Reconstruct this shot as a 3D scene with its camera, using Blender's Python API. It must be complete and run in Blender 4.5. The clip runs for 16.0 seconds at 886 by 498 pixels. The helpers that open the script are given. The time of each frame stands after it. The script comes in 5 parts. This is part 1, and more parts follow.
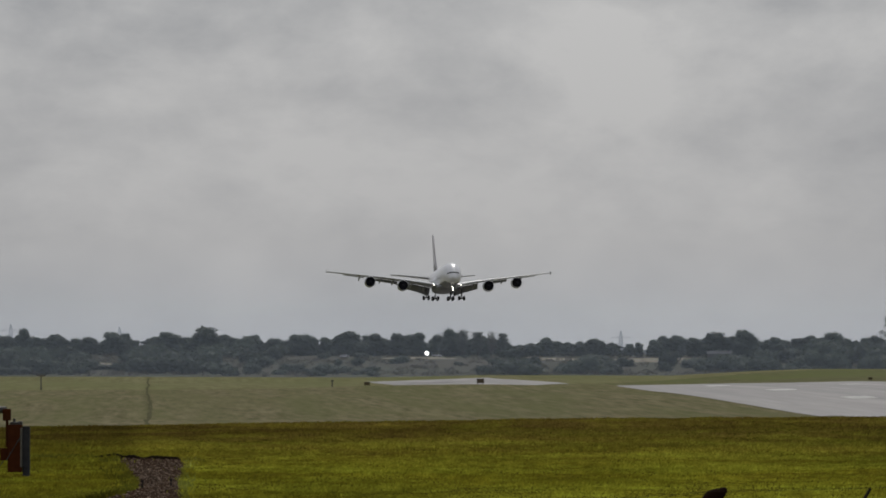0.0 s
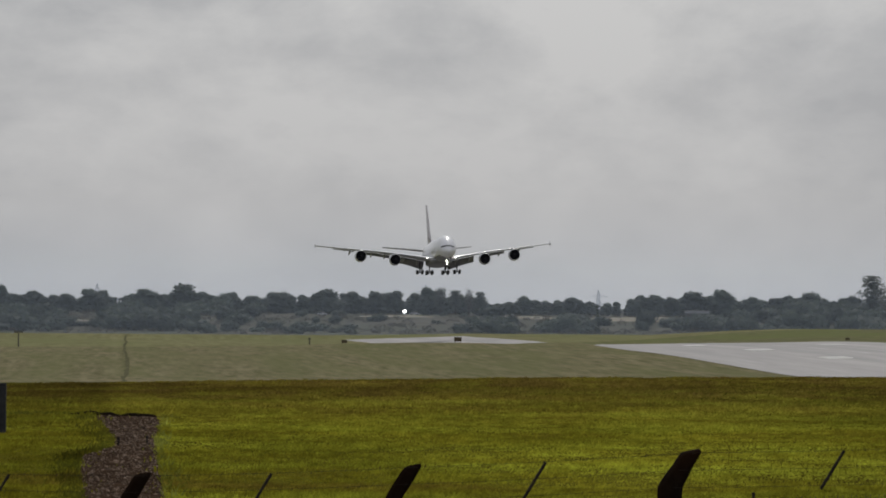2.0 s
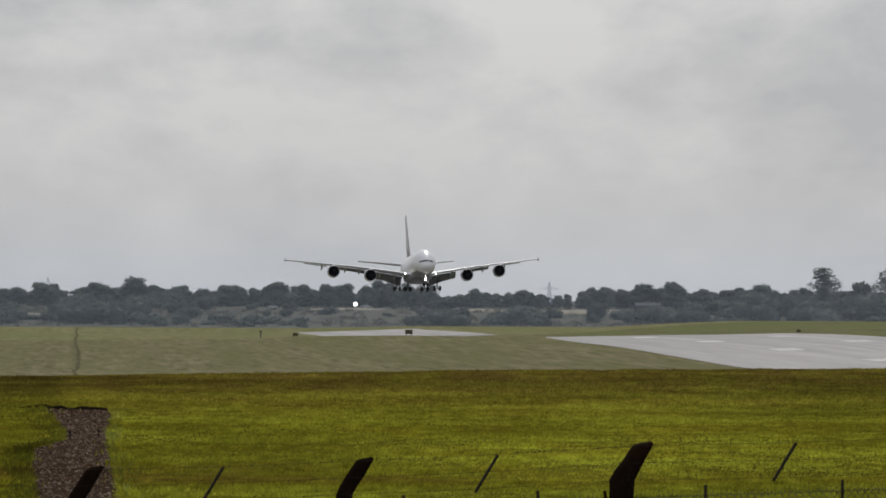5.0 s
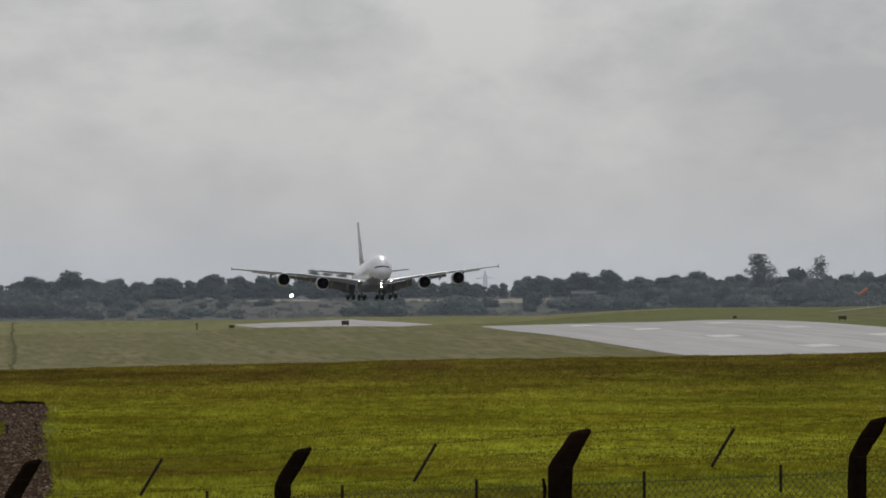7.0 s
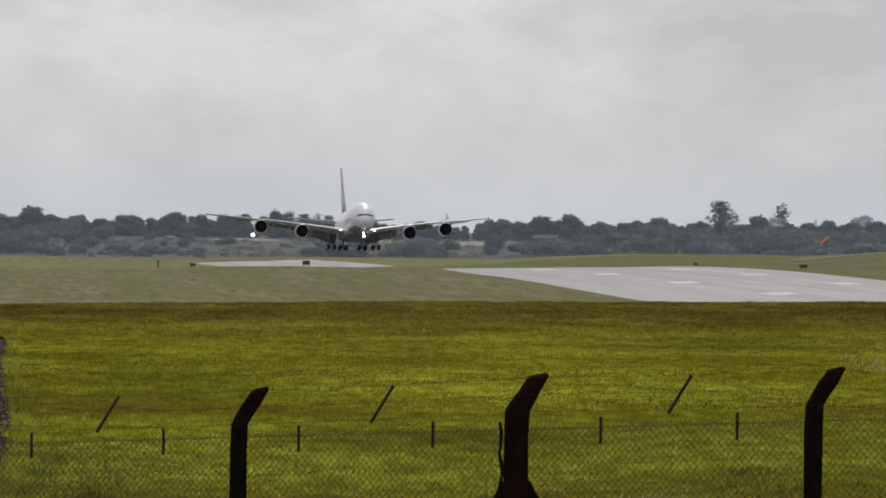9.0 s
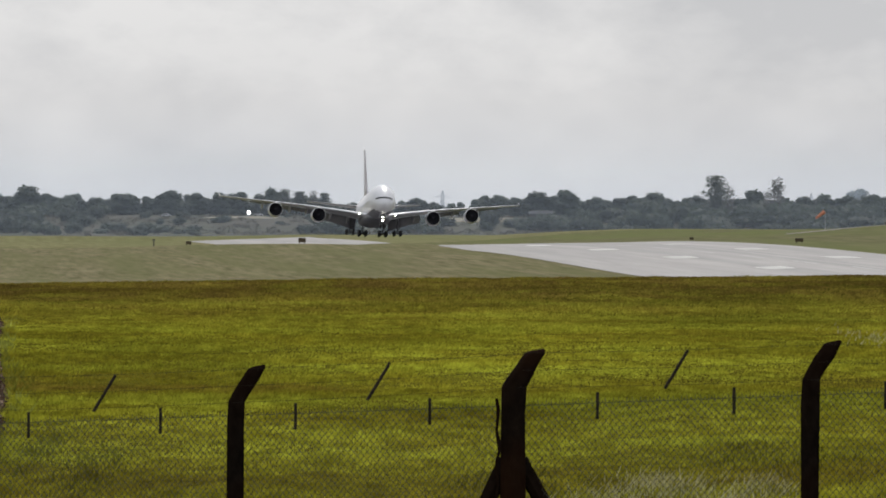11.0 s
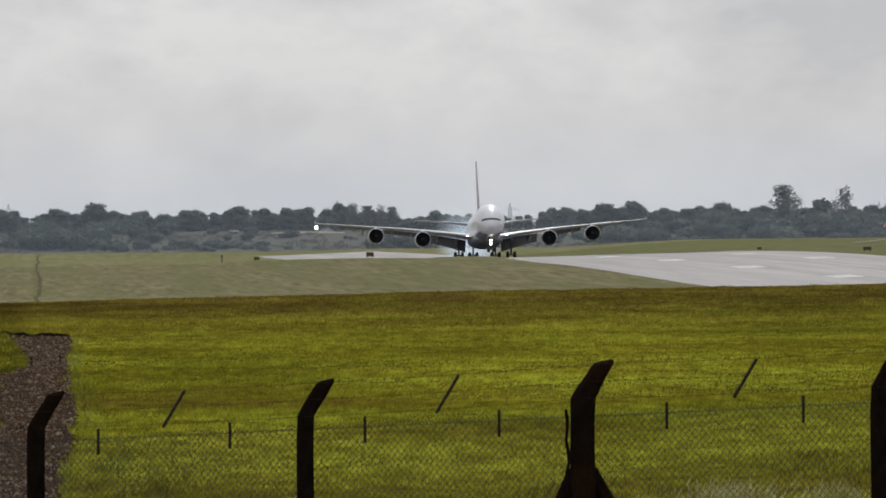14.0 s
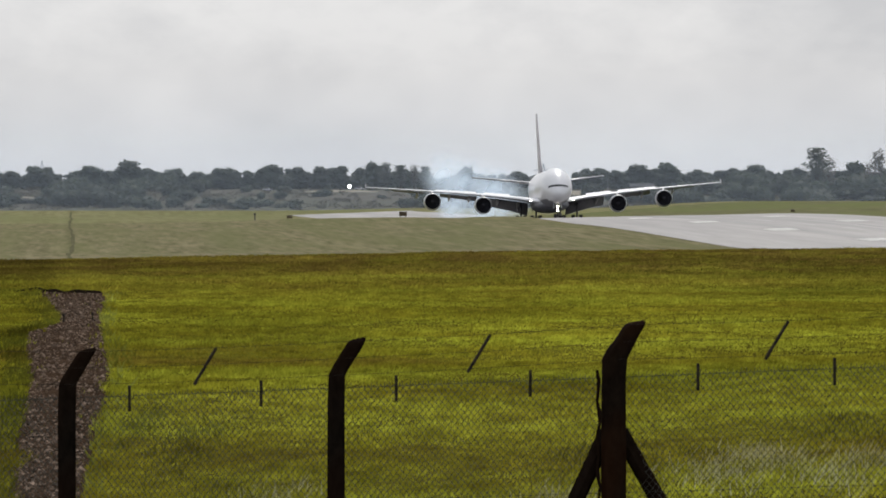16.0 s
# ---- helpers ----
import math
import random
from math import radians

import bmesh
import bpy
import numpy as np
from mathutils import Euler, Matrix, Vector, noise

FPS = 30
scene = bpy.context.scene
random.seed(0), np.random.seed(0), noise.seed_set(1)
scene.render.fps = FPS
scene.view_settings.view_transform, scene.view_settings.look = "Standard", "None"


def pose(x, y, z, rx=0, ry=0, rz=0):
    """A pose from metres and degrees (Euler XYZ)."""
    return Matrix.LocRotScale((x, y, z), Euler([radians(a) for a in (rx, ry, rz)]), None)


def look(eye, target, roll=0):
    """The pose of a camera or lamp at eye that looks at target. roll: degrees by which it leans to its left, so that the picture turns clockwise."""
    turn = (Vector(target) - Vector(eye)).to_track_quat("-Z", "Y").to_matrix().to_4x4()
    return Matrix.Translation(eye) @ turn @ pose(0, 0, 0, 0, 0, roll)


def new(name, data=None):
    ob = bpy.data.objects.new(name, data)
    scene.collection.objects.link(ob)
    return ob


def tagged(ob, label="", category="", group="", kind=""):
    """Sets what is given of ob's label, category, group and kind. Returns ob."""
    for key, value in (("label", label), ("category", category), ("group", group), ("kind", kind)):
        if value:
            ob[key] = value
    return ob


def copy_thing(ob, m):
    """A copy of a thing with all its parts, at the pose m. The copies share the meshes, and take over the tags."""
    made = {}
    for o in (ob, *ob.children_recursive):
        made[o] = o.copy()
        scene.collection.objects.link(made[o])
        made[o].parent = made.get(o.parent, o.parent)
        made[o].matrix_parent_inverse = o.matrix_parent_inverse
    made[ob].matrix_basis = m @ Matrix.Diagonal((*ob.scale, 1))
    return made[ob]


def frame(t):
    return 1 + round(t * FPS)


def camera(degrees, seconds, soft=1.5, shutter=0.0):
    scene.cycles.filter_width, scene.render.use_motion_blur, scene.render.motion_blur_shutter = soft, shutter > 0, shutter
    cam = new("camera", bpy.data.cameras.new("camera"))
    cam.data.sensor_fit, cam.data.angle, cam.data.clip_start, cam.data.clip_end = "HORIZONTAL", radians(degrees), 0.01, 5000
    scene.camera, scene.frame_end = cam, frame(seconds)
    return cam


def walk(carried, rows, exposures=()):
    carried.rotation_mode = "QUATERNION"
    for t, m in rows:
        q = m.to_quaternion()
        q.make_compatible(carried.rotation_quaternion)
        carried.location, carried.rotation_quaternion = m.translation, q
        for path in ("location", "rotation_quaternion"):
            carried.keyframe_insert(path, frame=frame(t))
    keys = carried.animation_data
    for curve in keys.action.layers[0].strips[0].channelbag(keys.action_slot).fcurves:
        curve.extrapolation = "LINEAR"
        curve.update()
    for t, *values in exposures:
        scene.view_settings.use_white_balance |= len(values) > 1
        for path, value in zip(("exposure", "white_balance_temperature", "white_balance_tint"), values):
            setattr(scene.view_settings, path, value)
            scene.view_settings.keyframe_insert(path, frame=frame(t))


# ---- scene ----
EXPO = [(0, -0.52), (1.5, -0.42), (3.0, -0.17), (4.2, -0.07), (6.3, -0.28), (7.2, -0.27), (8.0, -0.13), (9.0, 0.04), (11.8, 0.2), (12.5, 0.14), (13.5, 0.07), (14.5, 0.1), (15.5, 0.2), (16.0, 0.25)]
# ---------- camera ----------
cam = camera(6.664, 16.0, soft=1.8)
EYE_ROWS = [
    (0, -0.03, 3.985, 90.7422, -0.133, 0.581),
    (0.5, -0.019, 4.006, 90.718, -0.244, 0.7251),
    (1, -0.024, 3.976, 90.7323, -0.287, 0.6236),
    (1.5, -0.011, 4.008, 90.681, -0.331, 0.5067),
    (2, -0.001, 4.004, 90.4285, -0.412, 0.4132),
    (2.5, -0.003, 4.006, 90.2359, -0.524, 0.4167),
    (3, -0.001, 4.014, 90.2293, -0.516, 0.3727),
    (3.5, -0.005, 4.007, 90.2227, -0.519, 0.3504),
    (4, 0.003, 4.008, 90.2258, -0.444, 0.1291),
    (4.2, -0.007, 4.01, 90.2314, -0.467, 0.0186),
    (6.3, -0.009, 4.002, 90.6215, 0.27, -0.1006),
    (6.5, -0.005, 4.006, 90.5974, 0.52, -0.4268),
    (7, -0.014, 3.998, 90.3003, 0.347, -0.4385),
    (7.5, -0.011, 4.008, 90.1644, -0.224, -0.4483),
    (8, -0.015, 3.972, 90.3301, -0.489, -0.4753),
    (8.5, -0.003, 3.999, 89.6931, -0.73, -0.6456),
    (9, 0.001, 4.001, 89.8648, -0.648, -0.7273),
    (9.5, 0.002, 3.992, 89.7456, -0.705, -0.936),
    (9.7, 0.02, 3.998, 89.7014, -0.796, -1.0342),
    (11.8, -0.004, 4.003, 89.6854, 0.043, -0.6185),
    (12, 0.011, 4.001, 89.7336, 0.004, -0.5778),
    (12.5, 0.011, 4.005, 89.849, 0.13, -0.3882),
    (13, 0.012, 4.004, 89.9141, 0.182, -0.4142),
    (13.5, 0.015, 4, 89.8807, 0.359, -0.4464),
    (14, 0.01, 3.994, 89.7867, 0.452, -0.2511),
    (14.5, 0.009, 4.002, 89.7477, 0.527, 0.0646),
    (15, 0.017, 4, 89.5935, 0.576, 0.2356),
    (15.5, 0.035, 4.001, 89.6488, 0.142, 0.2115),
    (16, 0.015, 3.991, 89.4852, 0, -0),
]
walk(cam, [(t, pose(x, 0, z, rx, ry, rz)) for t, x, z, rx, ry, rz in EYE_ROWS], exposures=EXPO)

# ---------- world and sun ----------
SUN_AZ, SUN_EL = radians(6), radians(42)
world = bpy.data.worlds.new("sky")
scene.world = world
world.use_nodes = True
wn, wl = world.node_tree.nodes, world.node_tree.links
wn.clear()
w_out = wn.new("ShaderNodeOutputWorld")
w_bg = wn.new("ShaderNodeBackground")
w_sky = wn.new("ShaderNodeTexSky")
w_sky.sky_type, w_sky.sun_disc = "NISHITA", False
w_sky.sun_elevation, w_sky.sun_rotation = SUN_EL, SUN_AZ
w_sky.air_density, w_sky.dust_density = 1.0, 2.0
w_co = wn.new("ShaderNodeTexCoord")
w_map = wn.new("ShaderNodeMapping")
w_map.inputs["Scale"].default_value = (1, 1, 1.8)
w_map.inputs["Location"].default_value = (3.1, 0.4, 0.27)
w_n1 = wn.new("ShaderNodeTexNoise")
w_n1.inputs["Scale"].default_value, w_n1.inputs["Detail"].default_value = 24, 8
w_n1.inputs["Roughness"].default_value, w_n1.inputs["Distortion"].default_value = 0.55, 0.15
w_r1 = wn.new("ShaderNodeValToRGB")
w_r1.color_ramp.elements[0].position, w_r1.color_ramp.elements[1].position = 0.41, 0.615
w_r1.color_ramp.elements[0].color = (0.46, 0.48, 0.515, 1)
w_r1.color_ramp.elements[1].color = (0.735, 0.742, 0.755, 1)
w_n2 = wn.new("ShaderNodeTexNoise")
w_n2.inputs["Scale"].default_value, w_n2.inputs["Detail"].default_value = 70, 9
w_n2.inputs["Roughness"].default_value, w_n2.inputs["Distortion"].default_value = 0.6, 0.2
w_puff = wn.new("ShaderNodeMix")
w_puff.inputs["Factor"].default_value = 0.22
w_sep = wn.new("ShaderNodeSeparateXYZ")
w_hz = wn.new("ShaderNodeMapRange")
w_hz.inputs["From Min"].default_value, w_hz.inputs["From Max"].default_value = -0.005, 0.045
w_hz.inputs["To Min"].default_value, w_hz.inputs["To Max"].default_value = 0.15, 1.0
w_m1 = wn.new("ShaderNodeMix")
w_m1.data_type = "RGBA"
w_m1.inputs["A"].default_value = (0.545, 0.555, 0.575, 1)
w_sc = wn.new("ShaderNodeMix")
w_sc.data_type, w_sc.blend_type = "RGBA", "MULTIPLY"
w_sc.inputs["Factor"].default_value = 1.0
w_sc.inputs["B"].default_value = (0.07, 0.07, 0.07, 1)
w_m2 = wn.new("ShaderNodeMix")
w_m2.data_type = "RGBA"
w_m2.inputs["Factor"].default_value = 0.92
wl.new(w_co.outputs["Generated"], w_map.inputs["Vector"])
wl.new(w_map.outputs["Vector"], w_n1.inputs["Vector"])
wl.new(w_map.outputs["Vector"], w_n2.inputs["Vector"])
wl.new(w_n1.outputs["Fac"], w_puff.inputs["A"])
wl.new(w_n2.outputs["Fac"], w_puff.inputs["B"])
wl.new(w_puff.outputs["Result"], w_r1.inputs["Fac"])
wl.new(w_co.outputs["Generated"], w_sep.inputs["Vector"])
wl.new(w_sep.outputs["Z"], w_hz.inputs["Value"])
wl.new(w_hz.outputs["Result"], w_m1.inputs["Factor"])
wl.new(w_r1.outputs["Color"], w_m1.inputs["B"])
wl.new(w_sky.outputs["Color"], w_sc.inputs["A"])
wl.new(w_sc.outputs["Result"], w_m2.inputs["A"])
wl.new(w_m1.outputs["Result"], w_m2.inputs["B"])
wl.new(w_m2.outputs["Result"], w_bg.inputs["Color"])
w_bg.inputs["Strength"].default_value = 1.0
wl.new(w_bg.outputs["Background"], w_out.inputs["Surface"])

sun_data = bpy.data.lights.new("sun", "SUN")
sun_data.energy, sun_data.angle, sun_data.color = 2.0, radians(3.0), (1.0, 0.96, 0.9)
sun = new("sun", sun_data)
sun.matrix_world = look((200 * math.sin(SUN_AZ), 200 * math.cos(SUN_AZ), 200 * math.tan(SUN_EL)), (0, 0, 0))


# ---------- materials ----------
def material(name, a, b, scale=1.0, rough=0.8, metal=0.0, bump=0.0, detail=6.0, big=None, big_scale=0.05, big_amount=0.5,
             stretch=(1, 1, 1), emit=None, coat=0.0, spec=0.5, per_object=0.0, distance=0.02, narrow=0.0, lean=0.0, per_piece=0.0):
    """Two mixed colours over a fine noise, a third over a broad one, and relief."""
    m = bpy.data.materials.new(name)
    m.use_nodes = True
    n, l = m.node_tree.nodes, m.node_tree.links
    p = n["Principled BSDF"]
    co = n.new("ShaderNodeTexCoord")
    mp = n.new("ShaderNodeMapping")
    mp.inputs["Scale"].default_value = stretch
    turned = n.new("ShaderNodeMapping")
    turned.inputs["Rotation"].default_value = (0, 0, radians(-lean))
    l.new(co.outputs["Object"], turned.inputs["Vector"])
    l.new(turned.outputs["Vector"], mp.inputs["Vector"])
    fine = n.new("ShaderNodeTexNoise")
    fine.inputs["Scale"].default_value, fine.inputs["Detail"].default_value = scale, detail
    fine.inputs["Roughness"].default_value = 0.65
    l.new(mp.outputs["Vector"], fine.inputs["Vector"])
    ramp = n.new("ShaderNodeValToRGB")
    ramp.color_ramp.elements[0].position, ramp.color_ramp.elements[1].position = 0.32 + narrow, 0.68 - narrow
    ramp.color_ramp.elements[0].color, ramp.color_ramp.elements[1].color = (*a, 1), (*b, 1)
    l.new(fine.outputs["Fac"], ramp.inputs["Fac"])
    colour = ramp.outputs["Color"]
    if big:
        broad = n.new("ShaderNodeTexNoise")
        broad.inputs["Scale"].default_value, broad.inputs["Detail"].default_value = big_scale, 4
        l.new(mp.outputs["Vector"], broad.inputs["Vector"])
        rng = n.new("ShaderNodeMapRange")
        rng.inputs["From Min"].default_value, rng.inputs["From Max"].default_value = 0.38, 0.66
        rng.inputs["To Max"].default_value = big_amount
        l.new(broad.outputs["Fac"], rng.inputs["Value"])
        mix = n.new("ShaderNodeMix")
        mix.data_type = "RGBA"
        mix.inputs["B"].default_value = (*big, 1)
        l.new(rng.outputs["Result"], mix.inputs["Factor"])
        l.new(colour, mix.inputs["A"])
        colour = mix.outputs["Result"]
    if per_object:
        info = n.new("ShaderNodeObjectInfo")
        hsv = n.new("ShaderNodeHueSaturation")
        mr = n.new("ShaderNodeMapRange")
        mr.inputs["To Min"].default_value, mr.inputs["To Max"].default_value = 1 - per_object, 1 + per_object
        l.new(info.outputs["Random"], mr.inputs["Value"])
        l.new(mr.outputs["Result"], hsv.inputs["Value"])
        l.new(colour, hsv.inputs["Color"])
        colour = hsv.outputs["Color"]
    if per_piece:
        geo = n.new("ShaderNodeNewGeometry")
        tint = n.new("ShaderNodeHueSaturation")
        pr = n.new("ShaderNodeMapRange")
        pr.inputs["To Min"].default_value, pr.inputs["To Max"].default_value = 1 - per_piece, 1 + 1.6 * per_piece
        l.new(geo.outputs["Random Per Island"], pr.inputs["Value"])
        l.new(pr.outputs["Result"], tint.inputs["Value"])
        l.new(colour, tint.inputs["Color"])
        colour = tint.outputs["Color"]
    l.new(colour, p.inputs["Base Color"])
    p.inputs["Roughness"].default_value, p.inputs["Metallic"].default_value = rough, metal
    p.inputs["Coat Weight"].default_value = coat
    p.inputs["Specular IOR Level"].default_value = spec
    if bump:
        bp = n.new("ShaderNodeBump")
        bp.inputs["Strength"].default_value, bp.inputs["Distance"].default_value = bump, distance
        l.new(fine.outputs["Fac"], bp.inputs["Height"])
        l.new(bp.outputs["Normal"], p.inputs["Normal"])
    if emit:
        p.inputs["Emission Color"].default_value, p.inputs["Emission Strength"].default_value = (*emit[0], 1), emit[1]
    return m


M_PAINT = material("white_paint", (0.76, 0.765, 0.81), (0.84, 0.845, 0.88), 0.8, 0.3, coat=0.3, big=(0.68, 0.68, 0.72), big_scale=0.12)
M_BELLY = material("belly_grey", (0.17, 0.175, 0.2), (0.24, 0.245, 0.27), 0.8, 0.5, big=(0.13, 0.135, 0.155), big_scale=0.3)
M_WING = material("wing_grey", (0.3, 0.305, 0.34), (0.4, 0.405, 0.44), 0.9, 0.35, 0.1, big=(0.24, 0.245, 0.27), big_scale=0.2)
M_LIP = material("polished_lip", (0.45, 0.46, 0.48), (0.55, 0.56, 0.58), 3, 0.3, 0.7)
M_DUCT = material("inlet_duct", (0.02, 0.02, 0.026), (0.045, 0.045, 0.056), 2, 0.9, spec=0.05)
M_FAN = material("fan_blade", (0.03, 0.03, 0.038), (0.06, 0.06, 0.075), 5, 0.8, 0.0, spec=0.1)
M_TYRE = material("tyre_rubber", (0.012, 0.012, 0.013), (0.03, 0.03, 0.03), 9, 0.85)
M_STRUT = material("gear_steel", (0.07, 0.07, 0.078), (0.15, 0.15, 0.16), 6, 0.5, 0.3)
M_GLASS = material("cockpit_glass", (0.008, 0.009, 0.012), (0.015, 0.017, 0.02), 3, 0.25, spec=0.25)
M_TAIL = material("tail_paint", (0.46, 0.45, 0.48), (0.56, 0.54, 0.57), 0.6, 0.3, big=(0.4, 0.32, 0.34), big_scale=0.16)
M_LAMP = material("landing_lamp_glow", (1, 0.98, 0.9), (1, 0.98, 0.9), 1, 0.3, emit=((1.0, 0.95, 0.82), 14))
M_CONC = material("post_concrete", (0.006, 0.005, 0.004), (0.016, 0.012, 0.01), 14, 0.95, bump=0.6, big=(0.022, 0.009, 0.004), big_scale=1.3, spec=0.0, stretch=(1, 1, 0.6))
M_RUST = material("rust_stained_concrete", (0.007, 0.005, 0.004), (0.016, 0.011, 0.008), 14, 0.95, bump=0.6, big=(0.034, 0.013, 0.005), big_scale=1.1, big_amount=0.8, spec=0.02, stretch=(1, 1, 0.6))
M_WIRE = material("fence_wire", (0.018, 0.02, 0.016), (0.05, 0.05, 0.042), 20, 0.6, 0.4)
M_IRON = material("rusty_iron", (0.014, 0.013, 0.012), (0.045, 0.036, 0.03), 12, 0.9, 0.0, spec=0.1)
M_BARK = material("bark", (0.04, 0.032, 0.025), (0.09, 0.075, 0.06), 3, 0.95, bump=0.4)
def leaf_material(name, a, b):
    """Leaves: broad and fine variation, and part of the light passes through."""
    m = material(name, a, b, 0.35, 0.75, per_object=0.3, spec=0.2, big=tuple(0.75 * c for c in a), big_scale=0.08, big_amount=0.7)
    n, l = m.node_tree.nodes, m.node_tree.links
    p = n["Principled BSDF"]
    trl = n.new("ShaderNodeBsdfTranslucent")
    mix = n.new("ShaderNodeMixShader")
    mix.inputs["Fac"].default_value = 0.42
    l.new(p.inputs["Base Color"].links[0].from_socket, trl.inputs["Color"])
    l.new(p.outputs[0], mix.inputs[1])
    l.new(trl.outputs[0], mix.inputs[2])
    l.new(mix.outputs[0], n["Material Output"].inputs["Surface"])
    return m


M_LEAF = [leaf_material("leaves_" + n, a, b) for n, a, b in (
    ("oak", (0.052, 0.066, 0.058), (0.1, 0.12, 0.095)), ("birch", (0.09, 0.105, 0.09), (0.14, 0.155, 0.13)),
    ("bare", (0.14, 0.14, 0.13), (0.19, 0.185, 0.165)), ("scrub", (0.05, 0.064, 0.054), (0.09, 0.108, 0.08)))]
M_LOW = leaf_material("leaves_heather", (0.068, 0.062, 0.045), (0.118, 0.102, 0.074))
M_ORANGE = material("orange_paint", (0.045, 0.013, 0.005), (0.075, 0.021, 0.007), 4, 0.9, spec=0.05, big=(0.05, 0.018, 0.009), big_scale=1.2)
M_DARK = material("dark_metal", (0.03, 0.03, 0.03), (0.06, 0.055, 0.05), 5, 0.6, 0.3)


# ---------- helpers for meshes ----------
def mesh_object(name, bm, mat, parent=None, smooth=False):
    me = bpy.data.meshes.new(name)
    bm.normal_update()
    bm.to_mesh(me)
    bm.free()
    for m in (mat if isinstance(mat, (list, tuple)) else [mat]):
        me.materials.append(m)
    if smooth:
        me.shade_smooth()
    ob = new(name, me)
    if parent is not None:
        ob.parent = parent
    return ob


def part(name, bm, mat, parent, label="", smooth=False):
    return tagged(mesh_object(name, bm, mat, parent, smooth), label)


def box(bm, x0, x1, y0, y1, z0, z1, bevel=0.0):
    vs = [bm.verts.new(c) for c in ((x0, y0, z0), (x1, y0, z0), (x1, y1, z0), (x0, y1, z0), (x0, y0, z1), (x1, y0, z1), (x1, y1, z1), (x0, y1, z1))]
    fs = [bm.faces.new([vs[i] for i in q]) for q in ((3, 2, 1, 0), (4, 5, 6, 7), (0, 1, 5, 4), (1, 2, 6, 5), (2, 3, 7, 6), (3, 0, 4, 7))]
    if bevel:
        es = list({e for f_ in fs for e in f_.edges})
        bmesh.ops.bevel(bm, geom=es, offset=bevel, segments=2, affect="EDGES", profile=0.5)


def tube(bm, a, b, ra, rb=None, n=10, caps=True):
    a, b = Vector(a), Vector(b)
    rb = ra if rb is None else rb
    d = (b - a).normalized()
    u = d.orthogonal().normalized()
    v = d.cross(u)
    rings = []
    for c, r in ((a, ra), (b, rb)):
        rings.append([bm.verts.new(c + r * (math.cos(2 * math.pi * i / n) * u + math.sin(2 * math.pi * i / n) * v)) for i in range(n)])
    for i in range(n):
        bm.faces.new((rings[0][i], rings[0][(i + 1) % n], rings[1][(i + 1) % n], rings[1][i]))
    if caps:
        bm.faces.new(rings[0][::-1])
        bm.faces.new(rings[1])


def loft(bm, rings, cap=True, closed=True):
    """rings: lists of points, all of one length."""
    vs = [[bm.verts.new(p) for p in r] for r in rings]
    n = len(vs[0])
    for r0, r1 in zip(vs, vs[1:]):
        for i in range(n if closed else n - 1):
            bm.faces.new((r0[i], r0[(i + 1) % n], r1[(i + 1) % n], r1[i]))
    if cap:
        bm.faces.new(vs[0][::-1])
        bm.faces.new(vs[-1])
    bmesh.ops.recalc_face_normals(bm, faces=bm.faces)


def lerp_table(table, x):
    if x <= table[0][0]:
        return table[0][1]
    for (x0, y0), (x1, y1) in zip(table, table[1:]):
        if x <= x1:
            k = (x - x0) / (x1 - x0)
            return y0 + (y1 - y0) * k
    return table[-1][1]


def ease_table(table, x):
    if x <= table[0][0]:
        return table[0][1]
    if x >= table[-1][0]:
        return table[-1][1]
    for i in range(len(table) - 1):
        (x0, y0), (x1, y1) = table[i], table[i + 1]
        if x <= x1:
            xm, ym = table[i - 1] if i else table[i]
            xp, yp = table[i + 2] if i + 2 < len(table) else table[i + 1]
            m0 = (y1 - ym) / (x1 - xm)
            m1 = (yp - y0) / (xp - x0)
            h = x1 - x0
            k = (x - x0) / h
            return (2 * k**3 - 3 * k * k + 1) * y0 + (k**3 - 2 * k * k + k) * h * m0 + (-2 * k**3 + 3 * k * k) * y1 + (k**3 - k * k) * h * m1


def step(a, b, x):
    k = min(1.0, max(0.0, (x - a) / (b - a)))
    return k * k * (3 - 2 * k)


# ---------- ground ----------
PROFILE = [(-300, 2.4), (4, 2.4), (30, 1.2), (60, 0.05), (90, 0), (250, 0), (320, 0.03), (385, 0.11), (420, -0.03), (500, -1.5), (620, -3.1), (750, -3.7), (890, -3.85), (971, -3.55),
           (1200, -2.35), (1365, -2.5), (1500, -3.45), (1600, -4.6), (1690, -5.2), (1750, -5.25), (1800, -5.15), (1874, -5.4), (2100, -7.3), (2250, -7.85), (2357, -7.7), (2600, -7.9), (2842, -8.15),
           (3000, -6.8), (3200, -3.6), (3400, -0.6), (3600, 1.2), (3900, 2.2), (4900, 3)]


def centre_x(y):
    """The runway's centre line."""
    return 107.35 - 0.04981 * y


HALF = 22.5


# the swell of the ground beside the runway, by the distance from its centre line
SWELL = [(-160, 0.35), (-101, 0.4), (-80, 0.5), (-65, 0.95), (-56, 1.1), (-43, 1.1), (-34, 0.85), (-30, 0.65), (-25, 0.66), (-21, 0.56), (-16, 0.45), (-10, 0.3), (0, 0.12), (12, 0)]


